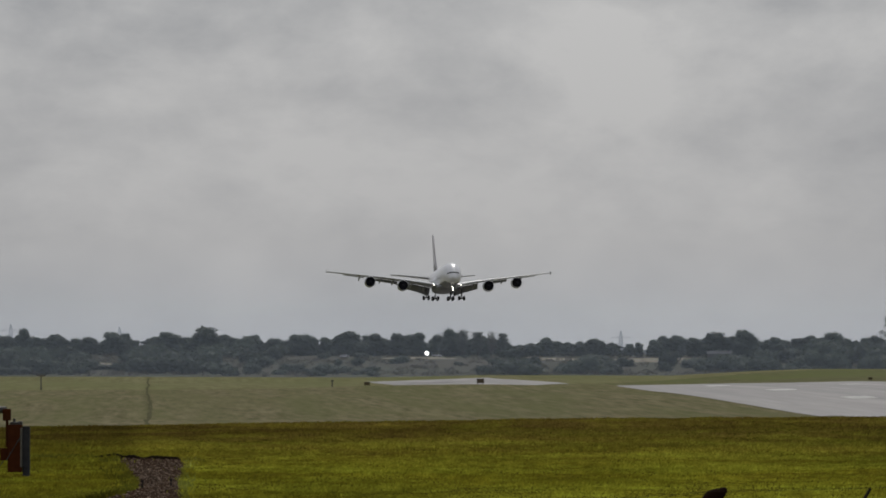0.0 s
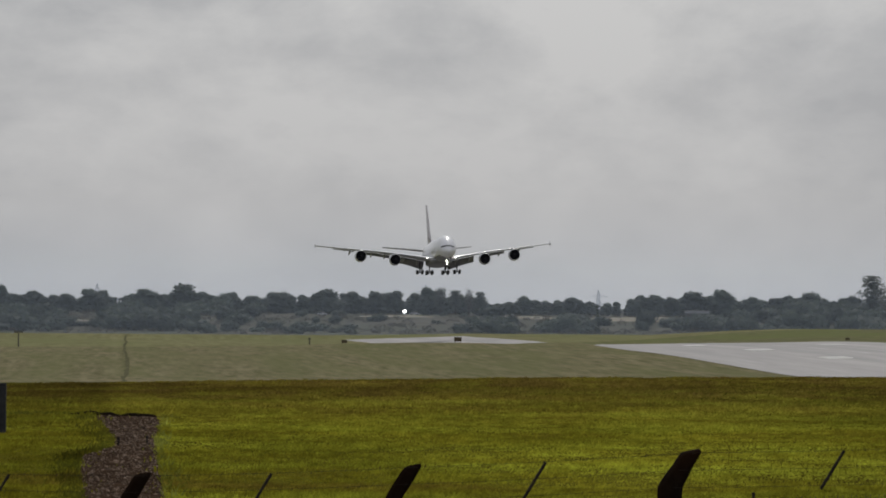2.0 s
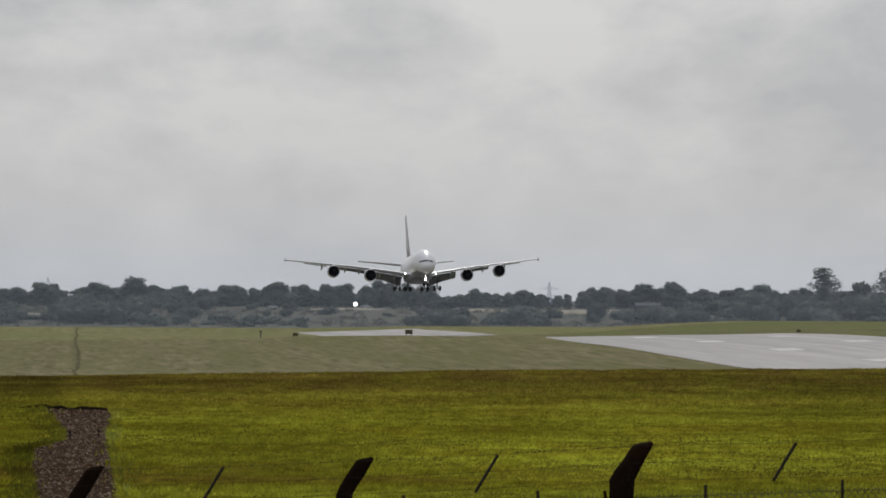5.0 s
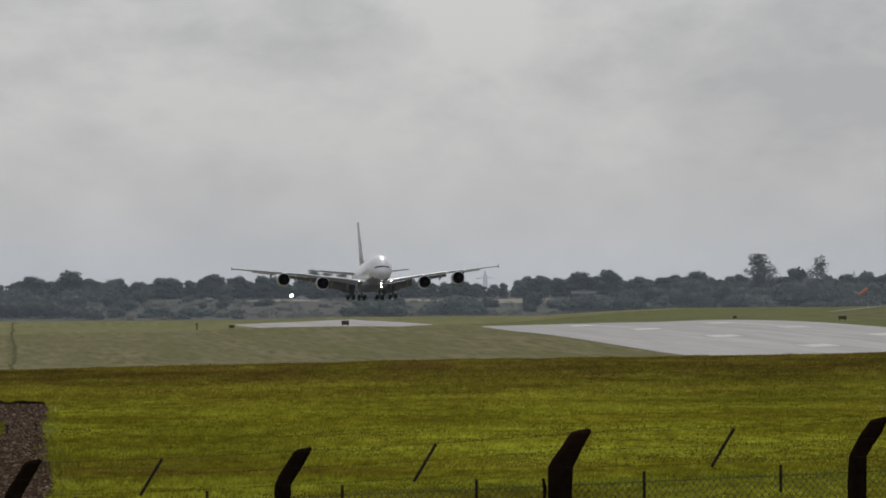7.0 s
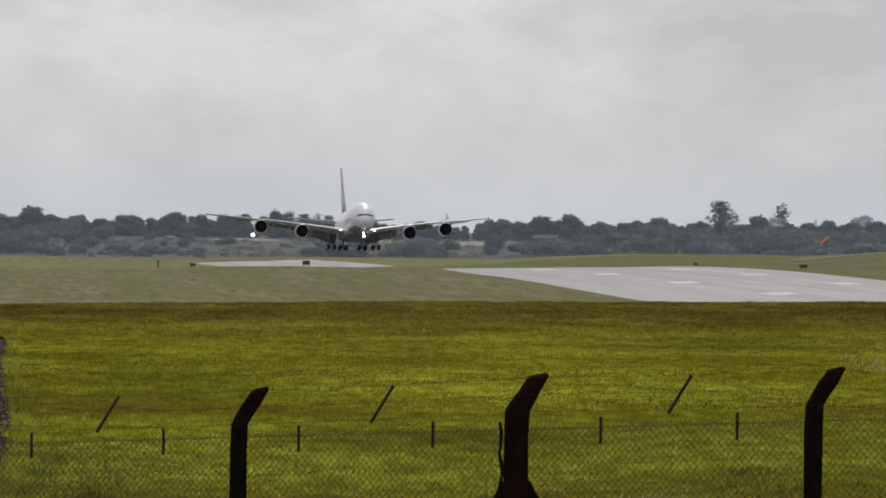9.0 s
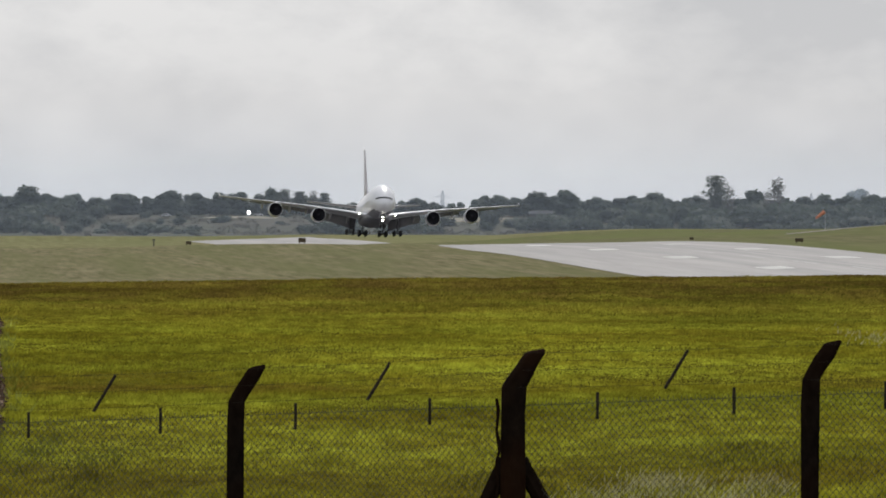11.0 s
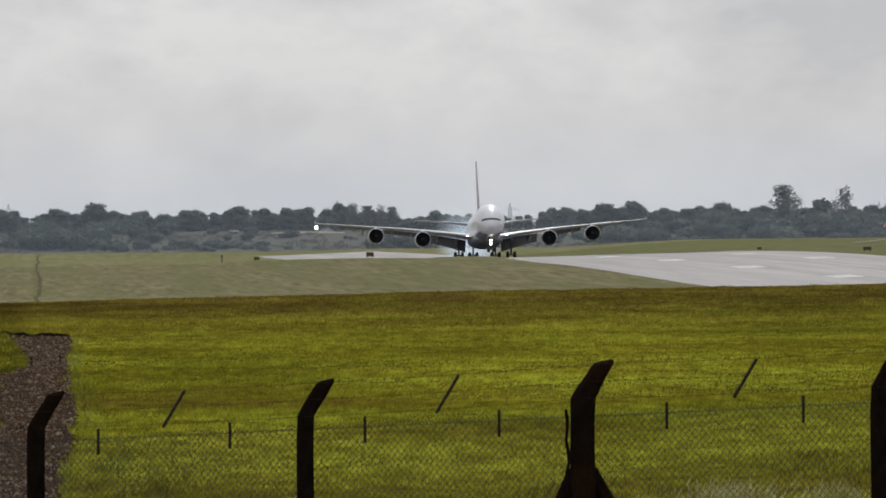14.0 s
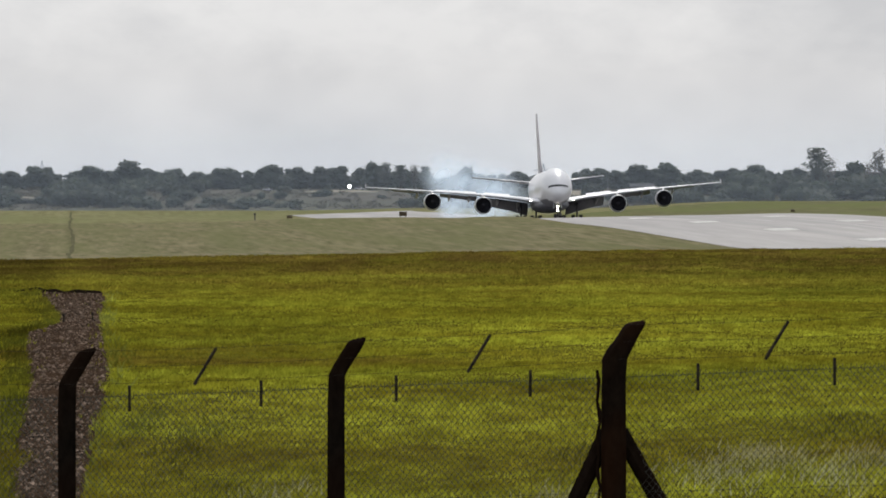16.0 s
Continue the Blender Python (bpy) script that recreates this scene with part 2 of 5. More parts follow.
def ground_z(x, y):
    z = ease_table(PROFILE, y)
    z += 0.055 * max(-14, min(14, x)) * step(35, 60, y) * (1 - step(85, 150, y))
    z += (0.010 * max(-40, min(60, x)) + 0.008 * max(-40, min(0, x))) * step(280, 390, y) * (1 - step(450, 700, y))
    s = x - centre_x(y)
    z += (0.025 * max(0, min(60, s)) + 0.042 * max(-26, min(0, s)) + 0.007 * max(-150, min(0, s + 30))) * step(800, 980, y) * (1 - step(1450, 1800, y))
    z -= 1.6 * step(22, 40, -s) * step(1420, 1650, y) * (1 - step(2000, 2380, y))
    z += 0.5 * step(22.3, 24.5, -s) * (1 - step(29, 36, -s)) * step(1300, 1380, y) * (1 - step(1480, 1560, y))
    z += 0.038 * max(-25, min(25, s)) * step(2150, 2300, y) * (1 - step(2880, 3050, y))
    if 1240 < y < 1500:
        z += lerp_table(SWELL, s) * step(1250, 1390, y) * (1 - step(1402, 1490, y))
    bank = step(0, 80, s - HALF - 3) * step(1050, 1400, y) * (1 - step(2300, 2900, y))
    z += 4.5 * bank
    return z


M_NEAR = material("lush_grass_soil", (0.075, 0.068, 0.009), (0.145, 0.135, 0.016), 5.0, 0.95, bump=0.5, big=(0.055, 0.045, 0.008), big_scale=0.09, big_amount=0.7, spec=0.0, stretch=(1, 0.35, 1), distance=0.1)
M_CREST = material("brown_crest_grass", (0.04, 0.034, 0.006), (0.08, 0.068, 0.012), 2.0, 0.95, big=(0.045, 0.055, 0.006), big_scale=0.07, big_amount=0.7, spec=0.0, stretch=(1, 0.35, 1))
M_FIELD = material("mown_airfield_grass", (0.076, 0.074, 0.026), (0.2, 0.17, 0.092), 0.7, 0.9, big=(0.1, 0.106, 0.034), big_scale=0.16, big_amount=0.65, spec=0.03, stretch=(1, 0.045, 1), narrow=0.0, lean=2.85, detail=8)
M_PALE = material("pale_airfield_grass", (0.125, 0.119, 0.048), (0.19, 0.178, 0.083), 0.3, 0.9, big=(0.13, 0.138, 0.05), big_scale=0.03, big_amount=0.8, spec=0.03, stretch=(1, 0.05, 1), narrow=0.08, lean=2.85)
M_BANK = material("grass_bank", (0.08, 0.08, 0.03), (0.135, 0.126, 0.056), 0.35, 0.9, big=(0.105, 0.122, 0.034), big_scale=0.05, big_amount=0.9, spec=0.03, stretch=(1, 0.08, 1), narrow=0.04, lean=2.85)
M_HEATH = material("heath", (0.034, 0.033, 0.023), (0.072, 0.063, 0.045), 0.12, 0.95, big=(0.038, 0.045, 0.024), big_scale=0.02, big_amount=0.8, spec=0.1, stretch=(1, 0.3, 1))
M_RUNWAY = material("runway_asphalt", (0.155, 0.145, 0.145), (0.235, 0.222, 0.222), 0.6, 0.72, big=(0.12, 0.115, 0.12), big_scale=0.16, big_amount=0.8, stretch=(1, 0.025, 1), lean=2.85)
M_MARK = material("runway_paint", (0.32, 0.32, 0.31), (0.5, 0.5, 0.49), 0.9, 0.8, stretch=(1, 0.15, 1))
M_RUBBER = material("tyre_rubber_streak", (0.09, 0.088, 0.095), (0.17, 0.165, 0.17), 0.5, 0.7, stretch=(1, 0.02, 1), lean=2.85)
M_FADED = material("worn_runway_paint", (0.17, 0.17, 0.17), (0.27, 0.27, 0.27), 0.5, 0.7, stretch=(1, 0.06, 1))


def build_ground():
    xs = [-2600, -2000, -1500, -1100, -800, -600, -450, -360] + [-300 + 6 * i for i in range(34)] + [-96 + 3 * i for i in range(75)] + [129 + 8 * i for i in range(22)] + [320, 400, 500, 650, 850, 1100, 1500, 2000, 2600]
    ys = [-300, -150, -60, -20, 0, 15, 30] + [45 + 5 * i for i in range(80)] + [445 + 12 * i for i in range(215)] + [3040 + 40 * i for i in range(46)]
    verts = []
    for y in ys:
        for x in xs:
            z = ground_z(x, y)
            if 700 < y < 3000:
                d = abs(x - centre_x(y))
                z -= 0.12 * (1 - step(HALF - 7, HALF - 3, d))
            verts.append((x, y, z))
    w = len(xs)
    faces, mats = [], []
    for j in range(len(ys) - 1):
        for i in range(w - 1):
            faces.append((j * w + i, j * w + i + 1, (j + 1) * w + i + 1, (j + 1) * w + i))
            y = (ys[j] + ys[j + 1]) / 2
            right = (xs[i] + xs[i + 1]) / 2 > centre_x(y)
            mats.append(0 if y < 325 else (1 if y < 520 else ((5 if right and y > 900 else 2) if y < 1425 else ((5 if right and y < 2300 else 3) if y < 2960 else 4))))
    me = bpy.data.meshes.new("ground")
    me.from_pydata(verts, [], faces)
    for m in (M_NEAR, M_CREST, M_FIELD, M_PALE, M_HEATH, M_BANK):
        me.materials.append(m)
    me.polygons.foreach_set("material_index", mats)
    me.shade_smooth()
    return tagged(new("ground", me), "lush near meadow and paler mown airfield grass running to heath", "grass", kind="structure")


def strip_on_runway(bm, s0, s1, y0, y1, lift, seg=10.0):
    """A strip along the runway, from s0 to s1 across and y0 to y1 along."""
    n = max(1, int((y1 - y0) / seg))
    m = max(1, int((s1 - s0) / 5))
    grid = []
    for j in range(n + 1):
        y = y0 + (y1 - y0) * j / n
        row = []
        for i in range(m + 1):
            s = s0 + (s1 - s0) * i / m
            x = centre_x(y) + s
            row.append(bm.verts.new((x, y, ground_z(x, y) + lift)))
        grid.append(row)
    for j in range(n):
        for i in range(m):
            bm.faces.new((grid[j][i], grid[j][i + 1], grid[j + 1][i + 1], grid[j + 1][i]))


def build_runway():
    bm = bmesh.new()
    strip_on_runway(bm, -HALF, HALF, 700, 2850, 0.06)
    rw = tagged(mesh_object("runway", bm, M_RUNWAY, smooth=True), "long grey asphalt runway worn pale by tyres", "runway", kind="structure")
    def middle(y):
        return max(0.0, min(6.0, 2.4 - 0.0147 * (y - 1200)))

    for y in range(760, 2800, 60):
        bm = bmesh.new()
        strip_on_runway(bm, middle(y + 15) - 0.45, middle(y + 15) + 0.45, y, y + 30, 0.09)
        part("centre_line_dash", bm, M_FADED, rw)
    for off, y in ((-8.6, 1202), (-8.6, 1090), (-8.6, 978), (-8.6, 1314), (9.6, 1158), (9.6, 1052), (9.6, 946), (9.6, 1264)):
        bm = bmesh.new()
        strip_on_runway(bm, middle(y) + off - 1.8, middle(y) + off + 1.8, y - 10, y + 10, 0.09)
        part("touchdown_mark", bm, M_MARK, rw)
    for s, w in ((-3.6, 1.4), (6.2, 1.2), (8.8, 0.9)):
        bm = bmesh.new()
        strip_on_runway(bm, s, s + w, 720, 2600, 0.075)
        part("tyre_streak", bm, M_RUBBER, rw, "darker streak of tyre rubber")
    return rw


build_ground()
build_runway()


# ---------- the airliner ----------
def ring(y, w, h, zc, n=28, low=1.0):
    pts = []
    for i in range(n):
        a = 2 * math.pi * i / n
        c, s = math.cos(a), math.sin(a)
        pts.append((w / 2 * c, y, zc + (h / 2 * s if s > 0 else h / 2 * s * low)))
    return pts


# distance from the nose: width, height, centre height above the ground
FUSE = [(0.0, 0.25, 0.25, 5.3), (0.35, 1.7, 1.6, 5.3), (1.0, 2.9, 2.9, 5.4), (2.0, 4.1, 4.3, 5.65), (3.2, 5.1, 5.6, 5.95), (4.6, 5.9, 6.7, 6.25), (6.5, 6.55, 7.6, 6.5), (9, 7.0, 8.2, 6.65),
        (12, 7.14, 8.41, 6.7), (45, 7.14, 8.41, 6.7), (50, 7.0, 8.1, 6.85), (55, 6.3, 7.2, 7.2), (60, 5.1, 5.8, 7.8), (65, 3.6, 4.1, 8.5), (69, 2.1, 2.5, 9.0), (72, 0.9, 1.1, 9.3), (72.7, 0.3, 0.4, 9.4)]
GEAR_Y = 34.5       # the main gear's distance from the nose; the airliner's origin lies on the ground there


def wing_section(y_le, chord, x, z, thick, n=9):
    """An aerofoil outline in a plane of constant x."""
    up, dn = [], []
    for i in range(n + 1):
        k = i / n
        t = thick * chord * 2.6 * (0.2969 * math.sqrt(k) - 0.126 * k - 0.3516 * k**2 + 0.2843 * k**3 - 0.1015 * k**4) * 1.9
        camber = 0.02 * chord * math.sin(math.pi * k)
        up.append((x, y_le + chord * k, z + camber + t / 2))
        dn.append((x, y_le + chord * k, z + camber - t / 2))
    return up + dn[-2:0:-1]


# span: leading edge's distance from the nose, chord, height, thickness
WING = [(0.5, 20.5, 18.5, 3.75, 0.13), (3.5, 22.2, 17.6, 3.9, 0.13), (8, 26.0, 14.2, 4.65, 0.12), (14.9, 31.2, 10.8, 5.55, 0.11), (20, 34.8, 9.0, 6.1, 0.1), (25.7, 38.8, 7.4, 6.6, 0.1), (33, 44.0, 5.4, 7.25, 0.095), (39.3, 48.6, 3.9, 7.8, 0.09), (39.7, 49.3, 3.0, 7.85, 0.08)]


def wing_at(x, k):
    for a, b in zip(WING, WING[1:]):
        if x <= b[0]:
            q = (x - a[0]) / (b[0] - a[0])
            return a[k] + (b[k] - a[k]) * q
    return WING[-1][k]


def build_airliner():
    plane = tagged(new("airliner"), "large white four-engined double-deck airliner with landing lights on", "airplane")
    oy = -GEAR_Y
    # fuselage
    bm = bmesh.new()
    loft(bm, [ring(y + oy, w, h, zc) for y, w, h, zc in FUSE])
    fuse = part("fuselage", bm, [M_PAINT, M_BELLY], plane, "glossy white painted fuselage", True)
    for p in fuse.data.polygons:
        if p.center.z < 3.9 and p.center.y > -31:
            p.material_index = 1
    # belly fairing
    bm = bmesh.new()
    loft(bm, [ring(y + oy, w, h, zc) for y, w, h, zc in ((17, 0.6, 0.4, 3.2), (20, 5.4, 2.2, 3.2), (24, 7.6, 3.4, 3.3), (36, 8.0, 3.6, 3.3), (43, 6.6, 2.6, 3.3), (48, 0.8, 0.5, 3.3))])
    part("belly_fairing", bm, M_BELLY, plane, "grey belly fairing", True)
    # cockpit windows, laid on the nose
    def nose_point(z, a):
        """The skin's point at height z, a degrees off the middle line, seen from ahead."""
        best = None
        for k in range(60):
            y = 0.8 + 0.08 * k
            w = lerp_table([(q[0], q[1]) for q in FUSE], y) / 2
            h = lerp_table([(q[0], q[2]) for q in FUSE], y) / 2
            c = lerp_table([(q[0], q[3]) for q in FUSE], y)
            x = 2.35 * math.sin(radians(a))
            if (x / w) ** 2 + ((z - c) / h) ** 2 <= 1:
                best = (x, y - 0.07 + oy, z)
                break
        return best or (2.35 * math.sin(radians(a)), 5.5 + oy, z)

    for i in range(6):
        bm = bmesh.new()
        a0 = -66 + i * 22.2
        loft(bm, [[nose_point(z - 0.075 * (abs(a0 + 21 * k / 4) / 22) ** 2 * 0.55, a0 + 21 * k / 4) for k in range(5)] for z in (6.72, 6.86, 7.0, 7.14)], cap=False, closed=False)
        part("cockpit_window", bm, M_GLASS, plane, "", True)
    # tail fin
    bm = bmesh.new()
    rings = []
    for z, le, ch, th in ((9.6, 53.5, 13.0, 0.1), (14, 58.3, 10.4, 0.09), (20, 64.2, 7.2, 0.085), (24.35, 68.1, 5.2, 0.08), (24.75, 69.0, 4.2, 0.06)):
        sec = wing_section(le + oy, ch, 0, 0, th)
        rings.append([(p[2] - 0.02 * ch * math.sin(math.pi * min(1, max(0, (p[1] - le - oy) / ch))), p[1], z) for p in sec])
    loft(bm, rings)
    part("tail_fin", bm, M_TAIL, plane, "tall swept grey tail fin with a dull reddish tint", True)
    # tailplanes
    for sgn in (-1, 1):
        bm = bmesh.new()
        loft(bm, [wing_section(le + oy, ch, sgn * x, z, 0.1) for x, le, ch, z in ((0.6, 58.5, 10.5, 8.7), (3, 60.0, 9.6, 8.9), (9, 64.2, 6.6, 9.7), (15.0, 68.4, 3.8, 10.4))])
        part("tailplane", bm, M_WING, plane, "grey tailplane", True)
    wings, spoilers = [], []
    for sgn in (-1, 1):
        bm = bmesh.new()
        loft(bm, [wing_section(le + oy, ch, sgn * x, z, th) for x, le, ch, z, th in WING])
        wing = part("wing", bm, [M_WING, M_PAINT], plane, "grey swept wing, sunlit top painted white, flaps lowered", True)
        # upward faces get white paint for the sun's shine on the wing top
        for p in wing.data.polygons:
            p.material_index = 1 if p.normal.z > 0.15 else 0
        wings.append((wing, sgn))
        # flaps, lowered
        for x0, x1, drop in ((4.2, 12.8, 1.25), (15.5, 23.5, 0.95), (27, 34, 0.5)):
            bm = bmesh.new()
            rings = []
            for x in (x0, (x0 + x1) / 2, x1):
                te = wing_at(x, 1) + wing_at(x, 2) + oy
                z = wing_at(x, 3)
                ch = wing_at(x, 2) * (0.27 if drop > 1 else 0.2)
                sec = wing_section(0, ch, sgn * x, 0, 0.11)
                a = radians(36 if drop > 1 else (28 if drop > 0.6 else 12))
                rings.append([(p[0], te - 0.9 + p[1] * math.cos(a), z - 0.15 - p[1] * math.sin(a) + p[2]) for p in sec])
            loft(bm, rings)
            part("flap", bm, M_BELLY, wing, "dark grey lowered flap", True)
        # spoilers, which rise after the touchdown
        for x0, x1 in ((8.5, 11.2), (11.35, 14.2), (15.8, 18.6), (18.75, 21.6), (21.75, 24.6)):
            bm = bmesh.new()
            rings = []
            for x in (x0, x1):
                ch, th = wing_at(x, 2), wing_at(x, 4)
                def skin(k):
                    return wing_at(x, 3) + ch * (0.02 * math.sin(math.pi * k) + th * 2.47 * (0.2969 * math.sqrt(k) - 0.126 * k - 0.3516 * k**2 + 0.2843 * k**3 - 0.1015 * k**4))
                y0, y1 = [wing_at(x, 1) + ch * k + oy for k in (0.6, 0.78)]
                rings.append([(sgn * x, y0, skin(0.6) + 0.02), (sgn * x, y1, skin(0.78) + 0.05), (sgn * x, y1, skin(0.78) + 0.09), (sgn * x, y0, skin(0.6) + 0.1)])
            loft(bm, rings)
            hinge = [Vector(r[0]) for r in rings]
            spoilers.append((part("spoiler", bm, M_PAINT, wing, "white spoiler panel"), hinge[0], (hinge[1] - hinge[0]).normalized() * sgn))
        # flap track fairings
        for x in (6.5, 11, 17.2, 21.5, 28.5):
            te = wing_at(x, 1) + wing_at(x, 2) + oy
            z = wing_at(x, 3)
            bm = bmesh.new()
            loft(bm, [[(sgn * x + 0.32 * k * math.cos(a), te + dy, z - 0.65 + dz + 0.55 * k * math.sin(a)) for a in [2 * math.pi * i / 10 for i in range(10)]]
                      for dy, dz, k in ((-4, 0.3, 0.2), (-2.5, 0.05, 0.9), (-0.5, -0.2, 1.0), (1.2, -0.7, 0.6), (2.0, -1.0, 0.1))])
            part("flap_track_fairing", bm, M_WING, wing, "", True)
        # wing tip fence
        bm = bmesh.new()
        x = 39.75 * sgn
        loft(bm, [[(x + d, 48.8 + oy + a, 7.85 + b) for a, b in ((0, 0), (1.6, 0.75), (2.7, 0.7), (3.0, 0), (2.7, -0.5), (1.6, -0.5))] for d in (-0.06, 0.06)])
        part("wingtip_fence", bm, M_BELLY, wing)
        # engines
        for ex, ez in ((14.9, 3.25), (25.7, 4.28)):
            y0 = wing_at(ex, 1) + oy - 5.0
            bm = bmesh.new()
            shape = ((0.05, 1.68), (-0.1, 1.72), (0.05, 1.78), (0.5, 1.87), (1.6, 1.93), (3.0, 1.9), (4.4, 1.7), (5.0, 1.55))
            loft(bm, [[(sgn * ex + r * math.cos(a), y0 + dy, ez + r * math.sin(a)) for a in [2 * math.pi * i / 28 for i in range(28)]] for dy, r in shape], cap=False)
            nac = part("engine", bm, [M_PAINT, M_LIP], wing, "white engine nacelle with bright lip", True)
            for p in nac.data.polygons:
                if p.center.y < y0 + 0.5:
                    p.material_index = 1
            bm = bmesh.new()
            loft(bm, [[(sgn * ex + r * math.cos(a), y0 + dy, ez + r * math.sin(a)) for a in [2 * math.pi * i / 28 for i in range(28)]] for dy, r in ((-0.04, 1.7), (0.5, 1.64), (0.9, 1.62), (0.92, 0.3))], cap=False)
            for i in range(24):
                a = 2 * math.pi * i / 24
                pts = [(sgn * ex + r * math.cos(a + d), y0 + 0.55 + q, ez + r * math.sin(a + d)) for r, d, q in ((0.4, 0, 0), (1.58, 0.1, 0), (1.58, 0.3, 0.3), (0.4, 0.24, 0.3))]
                bm.faces.new([bm.verts.new(p) for p in pts])
            part("engine_duct", bm, [M_DUCT], wing, "dark engine intake with fan", True)
            bm = bmesh.new()
            loft(bm, [[(sgn * ex + r * math.cos(a), y0 + dy, ez + r * math.sin(a)) for a in [2 * math.pi * i / 14 for i in range(14)]] for dy, r in ((0.1, 0.03), (0.3, 0.2), (0.6, 0.38), (1.6, 0.45), (5.5, 1.0), (6.6, 0.6))])
            part("spinner", bm, M_FAN, wing, "", True)
            bm = bmesh.new()
            wz = wing_at(ex, 3)
            loft(bm, [[(sgn * ex + d * wd, y0 + a, b) for d, a, b in ((-1, y, z0), (1, y, z0), (1, y, z1), (-1, y, z1))] for y, z0, z1, wd in ((1.6, ez + 1.7, ez + 2.05, 0.1), (4.5, ez + 1.3, wz + 0.1, 0.28), (8.5, wz - 0.9, wz, 0.25))])
            part("pylon", bm, M_WING, wing)
    # landing gear: (across, from the nose, pairs of wheels)
    gears = []
    for gx, gy, axles in ((-6.2, 33.2, 2), (6.2, 33.2, 2), (-2.65, 36.4, 3), (2.65, 36.4, 3), (0, 5.2, 1)):
        bm = bmesh.new()
        top = 4.1 if axles > 1 else 3.6
        tube(bm, (gx, gy + oy, top), (gx, gy + oy, 0.72), 0.24, 0.19, 12)
        tube(bm, (gx, gy + oy - 0.1, 1.7), (gx, gy + oy + (1.9 if axles > 1 else -1.6), top - 0.3), 0.1, 0.1, 8)
        if axles > 1:
            box(bm, gx - 0.17, gx + 0.17, gy + oy - 0.85 * (axles - 1) - 0.2, gy + oy + 0.85 * (axles - 1) + 0.2, 0.55, 0.85, 0.04)
        leg = part("landing_gear", bm, M_STRUT, plane, "grey steel landing gear leg", True)
        gears.append(leg)
        r = 0.74 if axles > 1 else 0.64
        for k in range(axles):
            ay = gy + oy + (k - (axles - 1) / 2) * 1.7
            for off in ((-0.84, 0.84) if axles > 1 else (-0.55, 0.55)):
                bm = bmesh.new()
                rings = []
                for dx, rr in ((-0.31, 0.32), (-0.31, r * 0.86), (-0.2, r), (0.2, r), (0.31, r * 0.86), (0.31, 0.32)):
                    rings.append([(gx + off + dx, ay + rr * math.cos(a), r + rr * math.sin(a)) for a in [2 * math.pi * i / 18 for i in range(18)]])
                loft(bm, rings)
                part("tyre", bm, M_TYRE, leg)
            bm = bmesh.new()
            tube(bm, (gx - 0.8, ay, r), (gx + 0.8, ay, r), 0.12, 0.12, 8)
            part("axle", bm, M_STRUT, leg)
        if axles > 1:
            bm = bmesh.new()
            side = 1 if gx > 0 else -1
            box(bm, gx + side * 0.75, gx + side * 0.82, gy + oy - 1.3, gy + oy + 1.3, 2.0, 3.7, 0.03)
            part("gear_door", bm, M_BELLY, plane)
        else:
            for lx, lz in ((0, 2.8), (0, 2.0)):
                bm = bmesh.new()
                bmesh.ops.create_uvsphere(bm, u_segments=12, v_segments=8, radius=0.24, matrix=Matrix.Translation((lx, gy + oy - 0.45, lz)))
                part("nose_landing_light", bm, M_LAMP, leg, "lit landing light", True)
            for side in (-1, 1):
                bm = bmesh.new()
                box(bm, side * 0.85, side * 0.9, gy + oy - 1.6, gy + oy + 1.4, 1.9, 3.3, 0.02)
                part("gear_door", bm, M_BELLY, plane)
    # wing root lights
    for sgn in (-1, 1):
        bm = bmesh.new()
        bmesh.ops.create_uvsphere(bm, u_segments=12, v_segments=8, radius=0.15, matrix=Matrix.Translation((sgn * 4.7, 22.6 + oy, 4.1)))
        part("wing_landing_light", bm, M_LAMP, plane, "lit wing root landing light", True)
    return plane, wings, gears, spoilers


airliner, airliner_wings, airliner_gears, airliner_spoilers = build_airliner()


# ---------- the fence ----------
def post_place(i):
    """The foot of post i of the fence; post 0 is the leftmost that shows."""
    y = 73.4 - 1.68 * i
    x = (-0.0469, -0.01144, 0.0251, 0.06424)[i] * y if 0 <= i < 4 else (-0.0469 * 73.4 + 2.62 * i if i < 0 else 0.06424 * 68.36 + 2.62 * (i - 3))
    return x, y


POST_TOP = (2.376, 2.51, 2.70, 2.82)


